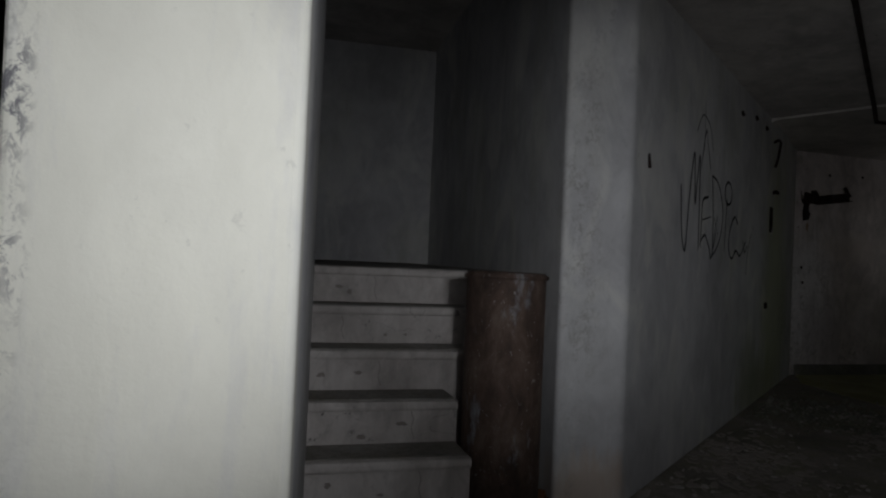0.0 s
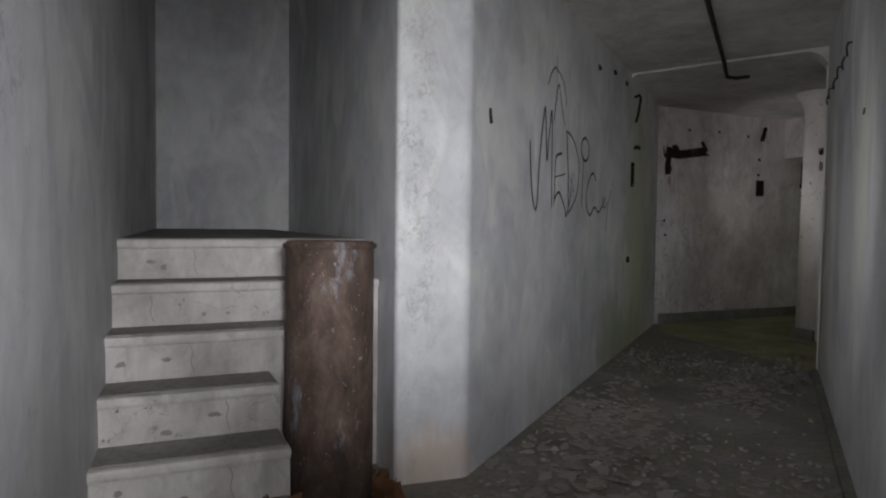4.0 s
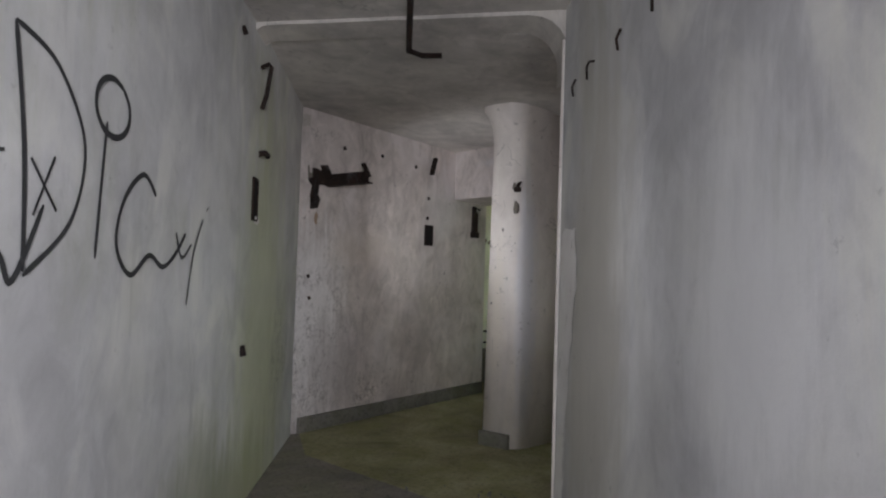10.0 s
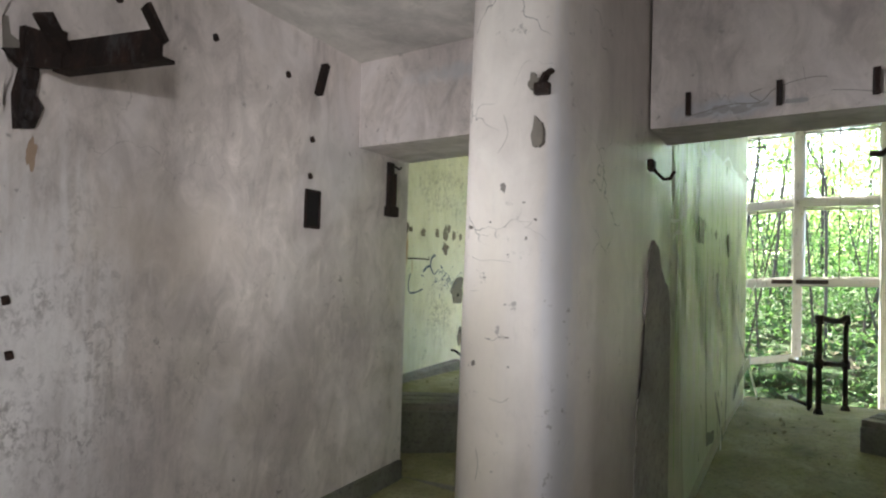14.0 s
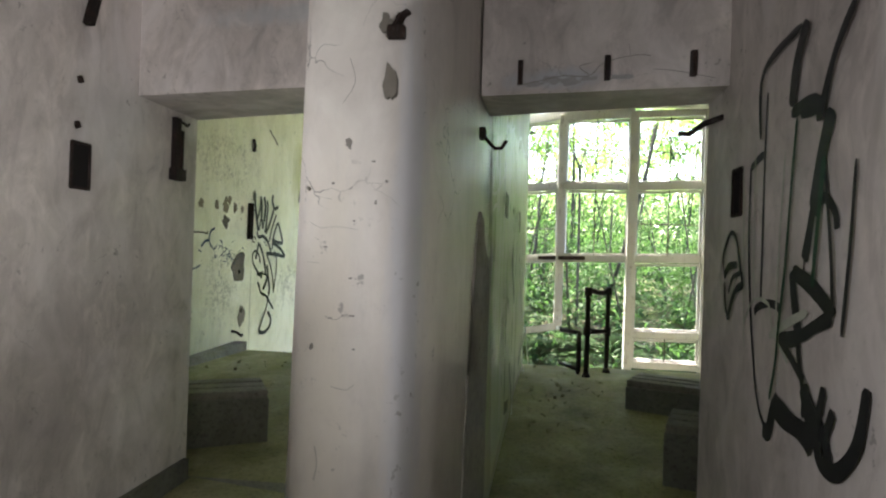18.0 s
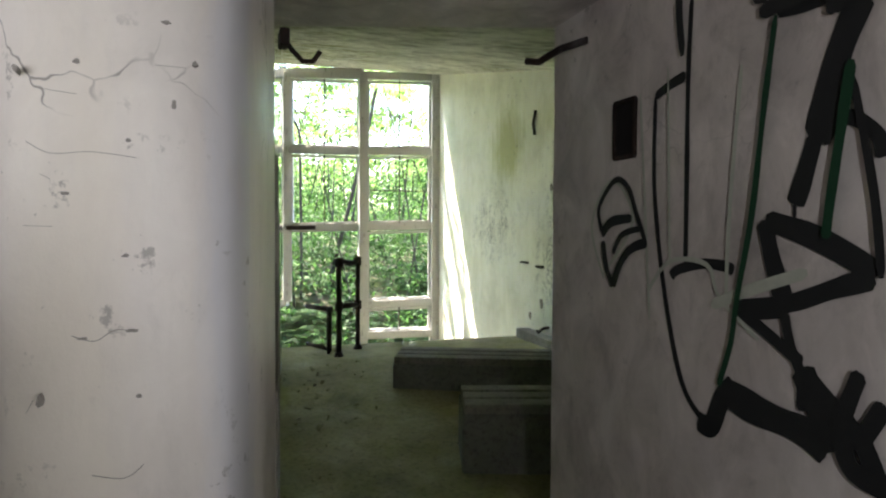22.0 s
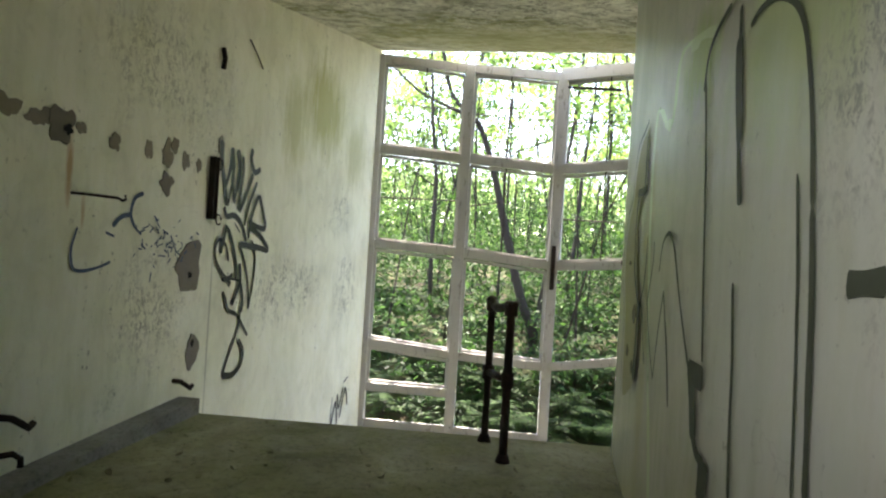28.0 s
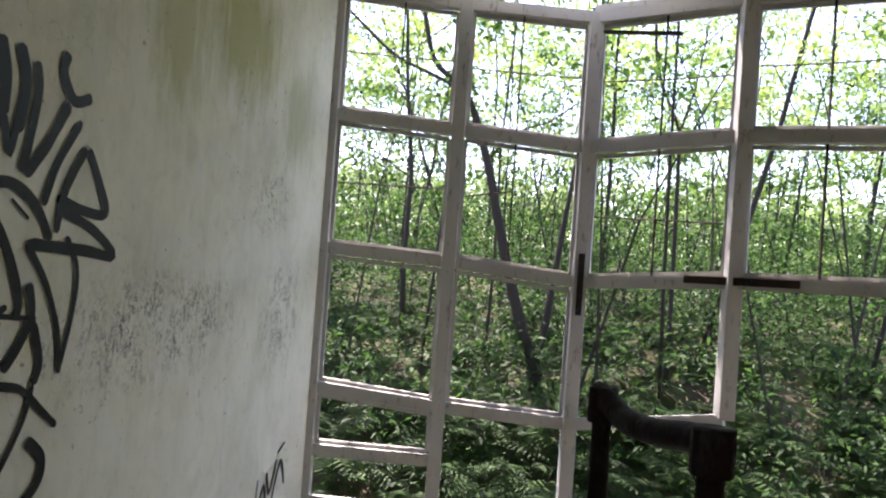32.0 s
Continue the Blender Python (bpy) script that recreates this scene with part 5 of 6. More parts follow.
for k, (s, z, rs, rz) in enumerate(((14.74, 1.896, 0.07, 0.1), (14.86, 1.89, 0.04, 0.05), (14.51, 1.906, 0.04, 0.05), (14.22, 1.93, 0.03, 0.06), (14.71, 1.632, 0.06, 0.06), (15.07, 0.576, 0.05, 0.06), (15.36, 0.41, 0.04, 0.05))):
    blob("damp_stain", ON_RR, s, z, rs, rz, M_STAIN, WALL_RR, "dark damp stain", 30 + k, 0.003)
# chips and fine cracks on the pier's front
M_CHIP = plain("chipped_grey_plaster", (0.26, 0.24, 0.22), 0.9)
rng = random.Random(8)
for k, (y, z, w, h) in enumerate(((5.137, 1.787, 0.016, 0.024), (5.258, 1.650, 0.006, 0.009), (5.180, 1.666, 0.006, 0.006), (5.019, 1.675, 0.007, 0.006), (5.059, 1.733, 0.011, 0.004), (5.113, 1.555, 0.006, 0.005),
                                  (5.197, 1.475, 0.009, 0.004), (5.118, 1.384, 0.01, 0.004), (5.111, 1.272, 0.014, 0.004), (5.177, 1.263, 0.01, 0.004), (5.233, 1.174, 0.007, 0.013), (5.101, 1.173, 0.006, 0.005), (5.050, 1.611, 0.006, 0.01))):
    blob("chip", ON_PF, y, z, w * 0.7, h * 0.7, M_CHIP, PIER, "", 50 + k, 0.003, 0.02)
tag("crack", ON_PF, [(0.001, (5.246, 1.548), (5.215, 1.532), (5.161, 1.536), (5.099, 1.529)), (0.0016, (5.250, 1.428), (5.214, 1.427)), (0.0014, (5.191, 1.268), (5.160, 1.259), (5.133, 1.274), (5.102, 1.270)),
                     (0.0016, (5.225, 1.623), (5.180, 1.618)), (0.0016, (5.074, 1.668), (5.033, 1.667)), (0.0016, (5.228, 1.502), (5.215, 1.495)), (0.0016, (5.240, 1.178), (5.249, 1.160)),
                     (0.0016, (5.166, 1.061), (5.122, 1.052), (5.095, 1.070)), (0.0016, (5.210, 0.883), (5.201, 0.830), (5.210, 0.777)), (0.0016, (5.139, 2.038), (5.122, 1.967), (5.157, 1.905))], M_CHIP, PIER, "fine crack lines", 0.0035)


def chunk(name, plane, outline, material, wall, label, lift, thick, seed=0):
    """A broken slab of plaster or concrete with a jagged outline, proud of a face."""
    bm = bmesh.new()
    ring = []
    for (x0, z0), (x1, z1) in zip(outline, outline[1:] + outline[:1]):
        steps = max(1, int(math.hypot(x1 - x0, z1 - z0) / 0.035))
        for i in range(steps):
            x, z = x0 + (x1 - x0) * i / steps, z0 + (z1 - z0) * i / steps
            ring.append((x + 0.03 * noise.noise((x * 11, z * 11, seed)), z + 0.03 * noise.noise((x * 11, z * 11, seed + 5))))
    front = [bm.verts.new(plane.at(x, z, lift)) for x, z in ring]
    back = [bm.verts.new(plane.at(x, z, lift - thick)) for x, z in ring]
    bm.faces.new(front)
    for i in range(len(ring)):
        j = (i + 1) % len(ring)
        bm.faces.new((front[i], back[i], back[j], front[j]))
    bmesh.ops.triangulate(bm, faces=[f for f in bm.faces if len(f.verts) > 4])
    return part(name, bm, material, wall, label)


M_BARE = rough_floor("bare_grey_concrete", (0.5, 0.46, 0.42), (0.4, 0.37, 0.34), (0.29, 0.265, 0.245), (0.2, 0.19, 0.15), 0.3)
ON_NR = Plane((9.6179, 4.8831), (1.28, -0.123), (-0.123, -1.28))
chunk("bare_concrete", ON_NR, [(0.77, 1.61), (0.83, 1.66), (0.92, 1.63), (1.0, 1.5), (1.14, 1.44), (1.2, 1.3), (1.2, 0.8), (1.22, 0.3), (1.2, 0.02), (0.56, 0.02), (0.57, 0.55), (0.58, 0.73), (0.61, 0.93), (0.68, 0.95), (0.74, 1.15), (0.7, 1.36)], M_BARE, PIER, "bare grey concrete where the plaster fell", 0.004, 0.05, 3)
M_WRITE = plain("white_spray_paint", (0.86, 0.88, 0.8), 0.35)
M_LETTER = plain("grey_spray_paint", (0.2, 0.22, 0.17), 0.5)
tag("graffiti", ON_DR, [(0.100, (12.34, 0.33), (12.52, 0.3), (12.77, 0.27)), (0.070, (12.77, 0.6), (13.04, 0.37), (13.44, 0.03)), (0.050, (13.52, 0.43), (13.51, 0.24), (13.47, 0.05)), (0.050, (13.72, 1.54), (14.09, 1.23), (14.61, 0.88), (15.46, 0.54)), (0.050, (13.51, 1.08), (13.53, 0.69), (13.55, 0.3)), (0.140, (14.1, 0.36), (14.61, 0.46), (15.21, 0.49), (16.05, 0.51)), (0.100, (15.76, 0.47), (16.39, 0.21), (17.11, -0.09)), (0.120, (12.8, 1.53), (12.84, 1.32), (13.21, 1.07)), (0.050, (14.21, 1.41), (14.91, 1.13), (15.45, 1.56)), (0.050, (15.56, 1.19), (16.07, 1.29), (16.64, 1.4)), (0.050, (12.14, 1.44), (12.2, 1.01), (12.31, 0.35))], M_LETTER, WALL_DV, "grey outlines of tall white letters", 0.012, 1.0)
tag("graffiti", ON_DR, [(0.040, (11.74, 2.33), (12.09, 2.33), (12.53, 2.44)), (0.040, (12.92, 2.38), (13.4, 2.51), (13.79, 2.46), (14.21, 2.48)), (0.040, (14.65, 2.57), (15.07, 2.6), (15.59, 2.59)), (0.030, (11.48, 2.07), (11.48, 1.83), (11.49, 1.54)), (0.030, (11.71, 2.2), (11.72, 1.84), (11.73, 1.54))], M_WRITE, WALL_DV, "white sprayed squiggles", 0.018, 0.8)
tag("graffiti", ON_DR, [(0.020, (11.65, 1.39), (11.6, 1.25), (11.7, 1.09), (11.76, 1.24), (11.65, 1.39)), (0.020, (11.93, 1.34), (11.85, 1.19), (11.99, 1.02), (12.08, 1.18), (11.93, 1.34)), (0.020, (11.7, 1.09), (11.58, 0.93), (11.8, 0.67), (11.88, 0.88), (11.7, 1.09)), (0.020, (11.98, 1.05), (11.93, 0.87), (12.08, 0.68), (12.15, 0.85), (11.98, 1.05))], M_WRITE, WALL_DV, "thin white sprayed loops", 0.023, 0.8)
tag("graffiti", ON_NR, [(0.025, (1.14, 2.02), (1.15, 1.91), (1.18, 1.8)), (0.025, (1.18, 1.8), (1.24, 1.92), (1.31, 2.02)), (0.025, (1.31, 2.02), (1.4, 1.91), (1.47, 1.82)), (0.025, (1.47, 1.82), (1.47, 1.94), (1.46, 2.05)), (0.025, (1.14, 1.78), (1.34, 1.8), (1.66, 1.93)), (0.030, (1.19, 1.69), (1.31, 1.73), (1.51, 1.73))], M_WRITE, PIER, "white sprayed crown", 0.008, 0.9)
tag("graffiti", ON_GR, [(0.012, (10.02, 1.27), (10.1, 1.44), (9.98, 1.58), (9.86, 1.45), (10.03, 1.28)), (0.012, (9.83, 1.82), (9.8, 1.5), (9.77, 1.17)), (0.010, (9.7, 1.87), (9.69, 1.58), (9.68, 1.33)), (0.014, (9.42, 1.81), (9.45, 1.5), (9.46, 1.26)), (0.014, (9.78, 1.25), (9.68, 1.34), (9.53, 1.34), (9.48, 1.26), (9.35, 1.18)), (0.030, (9.51, 1.24), (9.38, 1.29), (9.22, 1.34))], plain("faded_white_spray_paint", (0.46, 0.48, 0.41), 0.6), WALL_GR, "thin faded white scribble below the socket", 0.0085, 1.0)
for k, (s_, z_, rs_, rz_) in enumerate(((11.9, 1.8, 0.16, 0.1), (12.6, 1.8, 0.07, 0.04), (13.48, 1.77, 0.16, 0.1))):
    blob("dark_smudge", ON_DR, s_, z_, rs_, rz_, M_LETTER, WALL_DV, "dark smudge on the wall", k + 3, 0.024, 0.004)
chunk("loose_plaster", ON_BR, [(8.405, 1.98), (8.41, 2.3), (8.4, 2.64), (8.52, 2.66), (8.56, 2.5), (8.5, 2.3), (8.53, 2.1), (8.5, 1.96)], M_LOBBY, WALL_BR, "ragged pale plaster edge", 0.018, 0.06, 8)
chunk("bare_concrete", ON_BR, [(8.40, 2.64), (8.41, 2.77), (8.52, 2.77), (8.53, 2.66)], M_BARE, WALL_BR, "bare grey concrete at the ceiling", 0.01, 0.05, 12)
M_DAMP = plain("grey_damp", (0.36, 0.35, 0.35), 0.9)
ON_LT = Plane((10.72, 6.66), (-0.6, -2.85), (-2.85, 0.6))
for i, (a, z, ra, rz) in enumerate(((2.12, 2.21, 0.05, 0.012), (2.2, 2.225, 0.05, 0.022), (2.28, 2.215, 0.05, 0.02), (2.36, 2.225, 0.04, 0.012), (2.5, 2.225, 0.06, 0.012))):
    blob("damp_stain", ON_LT, a, z, ra, rz, M_DAMP, LINT2, "blue-grey damp stain on the beam", 80 + i, 0.003, 0.004)
tag("crack", ON_LT, [(0.004, (2.05, 2.205), (2.14, 2.222), (2.25, 2.24), (2.36, 2.235), (2.41, 2.28), (2.48, 2.302), (2.56, 2.312), (2.61, 2.305)), (0.004, (2.36, 2.24), (2.32, 2.275), (2.37, 2.29)),
                     (0.003, (2.62, 2.25), (2.72, 2.235), (2.86, 2.2)), (0.003, (2.52, 2.36), (2.53, 2.3))], M_CHIP, LINT2, "thin dark crack lines", 0.006)


# worn spots and cracks on the stair risers
M_WORN = plain("worn_step_stain", (0.3, 0.27, 0.25), 0.9)
rng = random.Random(23)
for k in range(6):
    low_riser = Plane((0, 2.25 + 0.24 * k - 2.2), (1, 0), (0, -1))
    for m in range(2):
        blob("worn_spot", low_riser, rng.uniform(0.05, 0.68), 0.2 * k + rng.uniform(0.03, 0.13), rng.uniform(0.008, 0.03), rng.uniform(0.006, 0.02), M_WORN, steps, "worn grey spot", 120 + 7 * k + m, 0.002, 0.006)
    s, z = rng.uniform(0.2, 0.6), 0.2 * k + 0.15
    tag("crack", low_riser, [(0.004, (s, z), (s + 0.012, z - 0.04), (s + 0.004, z - 0.08), (s + 0.02, z - 0.13))], M_WORN, steps, "", 0.003)


# ---- iron fittings ----
def flat_socket(name, plane, s, z, w, h, wall, label):
    """A dark socket: a raised lip round a flat near-black face, its inner shade painted on."""
    bm = bmesh.new()
    o = [(s - w / 2, z - h / 2), (s + w / 2, z - h / 2), (s + w / 2, z + h / 2), (s - w / 2, z + h / 2)]
    bm.faces.new([bm.verts.new(plane.at(x, y, 0.004)) for x, y in o])
    ob = part(name, bm, M_HOLE, wall, label)
    bm = bmesh.new()
    for i in range(4):
        a, b = plane.at(*o[i], 0.005), plane.at(*o[(i + 1) % 4], 0.005)
        beam_between(bm, a, b, 0.012, 0.012)
    part("lip", bm, M_IRON, wall)
    return ob


flat_socket("wall_socket", ON_BR, 10.255, 1.815, 0.13, 0.21, WALL_BR, "empty dark wall socket")
flat_socket("wall_socket", ON_GR, 9.915, 1.73, 0.11, 0.17, WALL_GR, "empty dark wall socket")
flat_socket("wall_socket", ON_CL, 8.965, 1.82, 0.12, 0.25, WALL_CL, "empty dark wall socket")


blob("chipped_plaster", ON_CL, 9.03, 1.7, 0.06, 0.03, plain("bare_white_plaster", (0.72, 0.7, 0.68), 0.9), WALL_CL, "white chipped plaster under the socket", 61, 0.008)


def iron_bar(plane, s0, z0, s1, z1, w, label, out=0.03, name="iron_bar", category="bar"):
    bm = beam_between(bmesh.new(), plane.at(s0, z0, out / 2), plane.at(s1, z1, out / 2), w, out, up=tuple(plane.n))
    bmesh.ops.bevel(bm, geom=bm.edges[:], offset=min(w, out) * 0.15, segments=1, affect="EDGES")
    return tagged(link_mesh(name, bm, M_IRON), label, category)


iron_bar(ON_BR, 10.25, 2.47, 10.31, 2.66, 0.035, "short rusty iron bar fixed to the wall", 0.05)
# the big bracket
br = thing("iron_bracket", (8.62, 6.66, 2.2), "heavy rusty iron bracket bolted to the plaster wall", "bracket")
def cut_plate(outline, y0, y1):
    """A flat piece cut to an outline in x, z, from y0 to y1."""
    bm = bmesh.new()
    a = [bm.verts.new((x, y0, z)) for x, z in outline]
    b = [bm.verts.new((x, y1, z)) for x, z in outline]
    bm.faces.new(a)
    bm.faces.new(b[::-1])
    for k in range(len(a)):
        bm.faces.new((a[k], b[k], b[(k + 1) % len(a)], a[(k + 1) % len(a)]))
    return bm


part("plate", cut_plate([(-0.05, 0.1), (0.0, 0.1), (0.0, 0.03), (0.01, -0.06), (0.0, -0.13), (0.03, -0.17), (0.0, -0.25), (-0.06, -0.26), (-0.07, -0.14), (-0.05, -0.05), (-0.12, 0.0), (-0.05, 0.02)], -0.03, 0.0), M_IRON, br)
bm = beam_between(bmesh.new(), (-0.04, -0.02, 0.02), (0.0, -0.17, 0.01), 0.02, 0.13)
part("stub", bm, M_IRON, br)
part("prong", beam_between(bmesh.new(), (0.0, -0.17, 0.0), (-0.1, -0.2, 0.1), 0.07, 0.014), M_IRON, br)
bm = bmesh.new()
beam_between(bm, (0.0, -0.12, -0.01), (0.05, -0.58, 0.0), 0.014, 0.1)
beam_between(bm, (0.03, -0.12, -0.055), (0.08, -0.58, -0.045), 0.06, 0.012)
part("arm", bm, M_IRON, br)
part("prong", beam_between(bmesh.new(), (0.055, -0.585, 0.0), (0.0, -0.56, 0.11), 0.07, 0.014), M_IRON, br)
for x, z in ((-0.03, 0.07), (-0.03, -0.1), (-0.03, -0.21)):
    part("bolt", tube(bmesh.new(), [(x, -0.045, z), (x, -0.01, z)], 0.018, 8), M_IRON, br)
blob("rust_stain", ON_BR, 8.63, 1.86, 0.022, 0.07, plain("orange_rust_stain", (0.36, 0.26, 0.19), 0.9), WALL_BR, "orange rust stain under the bracket", 71, 0.003)
# hinge by the first opening
hg = thing("iron_fitting", (11.1, 6.66, 2.04), "rusty iron gate fitting on the plaster wall", "fitting")
part("strap", block(-0.03, 0.03, -0.03, 0, -0.18, 0.17, 0.004), M_IRON, hg)
part("strap", block(0.035, 0.06, -0.035, 0, -0.17, 0.1, 0.004), M_IRON, hg)
part("pin", tube(bmesh.new(), [(0, -0.02, 0.16), (0.06, -0.05, 0.13), (0.1, -0.04, 0.15)], 0.008, 6), M_IRON, hg)
part("latch", block(-0.05, 0.07, -0.05, 0, -0.2, -0.13, 0.006), M_IRON, hg)
# left hall wall: channel iron and hooks
ch = thing("channel_iron", tuple(ON_RL.at(15.8, 1.55)), "dark vertical channel iron on the wall", "iron channel", "", -4.33)
for x in (-0.035, 0.022):
    part("flange", block(x, x + 0.013, -0.05, 0.0, 0, 0.47, 0.003), M_IRON, ch)
part("web", block(-0.03, 0.04, -0.012, 0.0, 0, 0.47, 0.003), M_IRON, ch)
part("ring", tube(bmesh.new(), [(0.06 + 0.04 * math.cos(t), -0.04, 0.42 + 0.04 * math.sin(t)) for t in [k * 0.7 for k in range(9)]], 0.006, 6), M_IRON, ch)
part("ring", tube(bmesh.new(), [(0.08 + 0.04 * math.cos(t), -0.04, 0.0 + 0.04 * math.sin(t)) for t in [k * 0.7 for k in range(9)]], 0.006, 6), M_IRON, ch)


def hook(plane, s, z, points, r, label, group=""):
    bm = tube(bmesh.new(), [plane.at(s + a, z + b, c) for a, b, c in points], r, 7)
    return tagged(link_mesh("wall_hook", bm, M_IRON, smooth=True), label, "hook", group)


WAVE = [(-0.06, 0.03, -0.01), (-0.02, 0.02, 0.04), (0.02, -0.01, 0.06), (0.06, -0.04, 0.07), (0.09, -0.02, 0.07)]
hook(ON_RL, 15.5, 0.36, WAVE, 0.016, "bent rusty hook in the white wall", "bent hooks")
hook(ON_RL, 13.96, 0.46, WAVE, 0.018, "bent rusty hook in the white wall", "bent hooks")
hook(ON_RL, 13.95, 0.3, [(-0.05, 0.0, -0.01), (0.0, 0.01, 0.05), (0.03, -0.02, 0.07), (0.03, -0.06, 0.07)], 0.016, "bent rusty hook in the white wall", "bent hooks")
hook(ON_RL, 14.3, 1.6, [(0, 0, -0.01), (0.02, 0, 0.06), (0.25, 0.0, 0.1), (0.3, -0.012, 0.1), (0.33, 0.0, 0.1), (0.32, 0.02, 0.1)], 0.008, "thin iron rod hook in the white wall")
hook(ON_RL, 15.85, 2.78, [(0, 0.08, 0.01), (0, 0.0, 0.03), (0.0, -0.08, 0.02)], 0.02, "short rusty iron peg in the wall")
hook(ON_RL, 16.45, 2.95, [(-0.15, 0.12, 0.01), (0.0, 0.02, 0.02), (0.1, -0.05, 0.02)], 0.006, "bent wire on the wall")
hook(ON_RR, 14.95, 0.3, WAVE, 0.016, "bent rusty hook in the white wall", "bent hooks")
hook(ON_RR, 15.25, 2.65, [(0, 0.15, 0.01), (0.02, 0, 0.03), (0.0, -0.13, 0.02)], 0.016, "short rusty iron peg in the wall")
hook(ON_RR, 15.5, 1.03, [(-0.08, 0, 0.01), (0.08, 0, 0.03)], 0.012, "rusty bolt in the wall")
hook(ON_RR, 15.1, 1.0, [(-0.08, 0, 0.01), (0.06, 0, 0.03)], 0.014, "rusty bolt in the wall")
hook(ON_RR, 14.1, 1.45, ring_hook := [(0.06 * math.cos(k), 0.05 * math.sin(k), 0.04) for k in (0, 0.8, 1.6, 2.4, 3.2, 4.0, 4.8)], 0.008, "iron ring on the wall")
for k, a in enumerate((6.41, 6.79, 7.09, 7.5, 7.9, 8.2)):
    hook(ON_CR, a, 2.36, [(-0.03, 0.03, -0.01), (0.0, 0.035, 0.02), (0.02, 0.015, 0.025), (0.03, -0.04, 0.02)] if k % 2 == 0 else [(0, 0.04, 0.005), (0.006, 0.0, 0.02), (0.0, -0.045, 0.015)], 0.006,
         "bent wire cable hook high on the corridor wall", "cable hooks")
hook(ON_CR, 5.6, 1.87, [(0, 0.016, 0.003), (0.002, -0.016, 0.008)], 0.004, "small iron pin in the corridor wall")
hook(ON_CL, 8.95, 2.56, [(0.06, 0.08, 0.0), (0.05, 0.1, 0.05), (-0.02, 0.06, 0.08), (-0.04, -0.12, 0.06), (-0.05, -0.2, 0.04)], 0.014, "bent iron hook at the ceiling's corner")
hook(ON_CL, 5.01, 1.87, [(0, 0.04, 0.003), (0, -0.04, 0.012)], 0.009, "rusty pin in the corridor wall")
hook(ON_CL, 9.1, 2.12, [(-0.06, -0.01, 0.005), (0.02, 0.01, 0.02), (0.07, 0.0, 0.03)], 0.02, "rusty bolt in the corridor wall")
hook(ON_CL, 8.78, 0.93, [(0, 0.03, 0.004), (0, -0.03, 0.015)], 0.02, "rusty bolt stub in the corridor wall")
for k, (a, z) in enumerate(((8.0, 2.7), (8.53, 2.7), (7.4, 2.62))):
    hook(ON_CL, a, z, [(0, 0.02, 0.002), (0, -0.02, 0.02)], 0.014, "iron stub high on the corridor wall", "iron stubs")
for k, (s, z) in enumerate(((8.95, 2.54), (9.47, 2.55), (10.23, 2.21), (10.22, 2.0), (10.0, 2.52), (8.58, 1.16), (8.56, 1.35))):
    hook(ON_BR, s, z, [(0, 0.012, 0.002), (0, -0.012, 0.014)], 0.014, "iron stub in the pink plaster", "iron stubs")
f, g = Vector(F0), Vector(F1)
for y in (4.64, 4.28, 3.95):
    x = along(F0, F1, y)[0]
    bm = beam_between(bmesh.new(), (x - 0.02, y, 2.21), (x - 0.025, y, 2.31), 0.022, 0.03)
    tagged(link_mesh("iron_peg", bm, M_IRON), "rusty iron peg on the beam", "peg", "beam pegs")
bm = tube(bmesh.new(), [(10.28, 4.8, 2.0), (10.28, 4.77, 1.96), (10.28, 4.74, 1.93), (10.27, 4.71, 1.93), (10.26, 4.69, 1.96)], 0.008, 7)
tagged(link_mesh("wall_hook", bm, M_IRON, smooth=True), "rusty hook by the opening", "hook")
bm = block(10.25, 10.33, 4.78, 4.81, 1.97, 2.02, 0.008)
tagged(link_mesh("iron_clamp", bm, M_IRON), "rusty clamp by the opening", "clamp")
bm = tube(bmesh.new(), [(10.2, 3.81, 2.06), (10.3, 3.86, 2.05), (10.38, 3.9, 2.02), (10.42, 3.93, 2.03)], 0.013, 7)
tagged(link_mesh("wall_hook", bm, M_IRON, smooth=True), "rusty rod hook by the opening", "hook")
# plate and bare patch on the pier
blob("mortar_patch", ON_PF, 5.02, 1.97, 0.024, 0.06, M_PATCH, PIER, "bare grey mortar patch", 22, 0.006, 0.04)
blob("mortar_patch", ON_PF, 5.035, 2.14, 0.022, 0.035, M_PATCH, PIER, "bare grey mortar patch", 23, 0.006, 0.04)
bm = block(9.28, 9.315, 4.975, 5.03, 2.095, 2.135, 0.008)
beam_between(bm, (9.298, 5.005, 2.13), (9.29, 4.985, 2.165), 0.03, 0.012)
beam_between(bm, (9.298, 5.0, 2.155), (9.285, 4.965, 2.172), 0.022, 0.012)
tagged(link_mesh("iron_plate", bm, M_IRON), "torn rusty plate on the pier", "plate")
# conduit on the corridor ceiling
bm = tube(bmesh.new(), [(*P(2.0, -1.260), CORR_CEIL - 0.03), (*P(6.0, -1.240), CORR_CEIL - 0.035), (*P(8.6, -1.225), CORR_CEIL - 0.04), (*P(9.0, -1.225), CORR_CEIL - 0.09), (*P(9.05, -1.310), CORR_CEIL - 0.1), (*P(9.06, -1.430), CORR_CEIL - 0.09)], 0.018, 8)
tagged(link_mesh("conduit", bm, M_IRON, smooth=True), "black conduit along the corridor ceiling", "conduit")

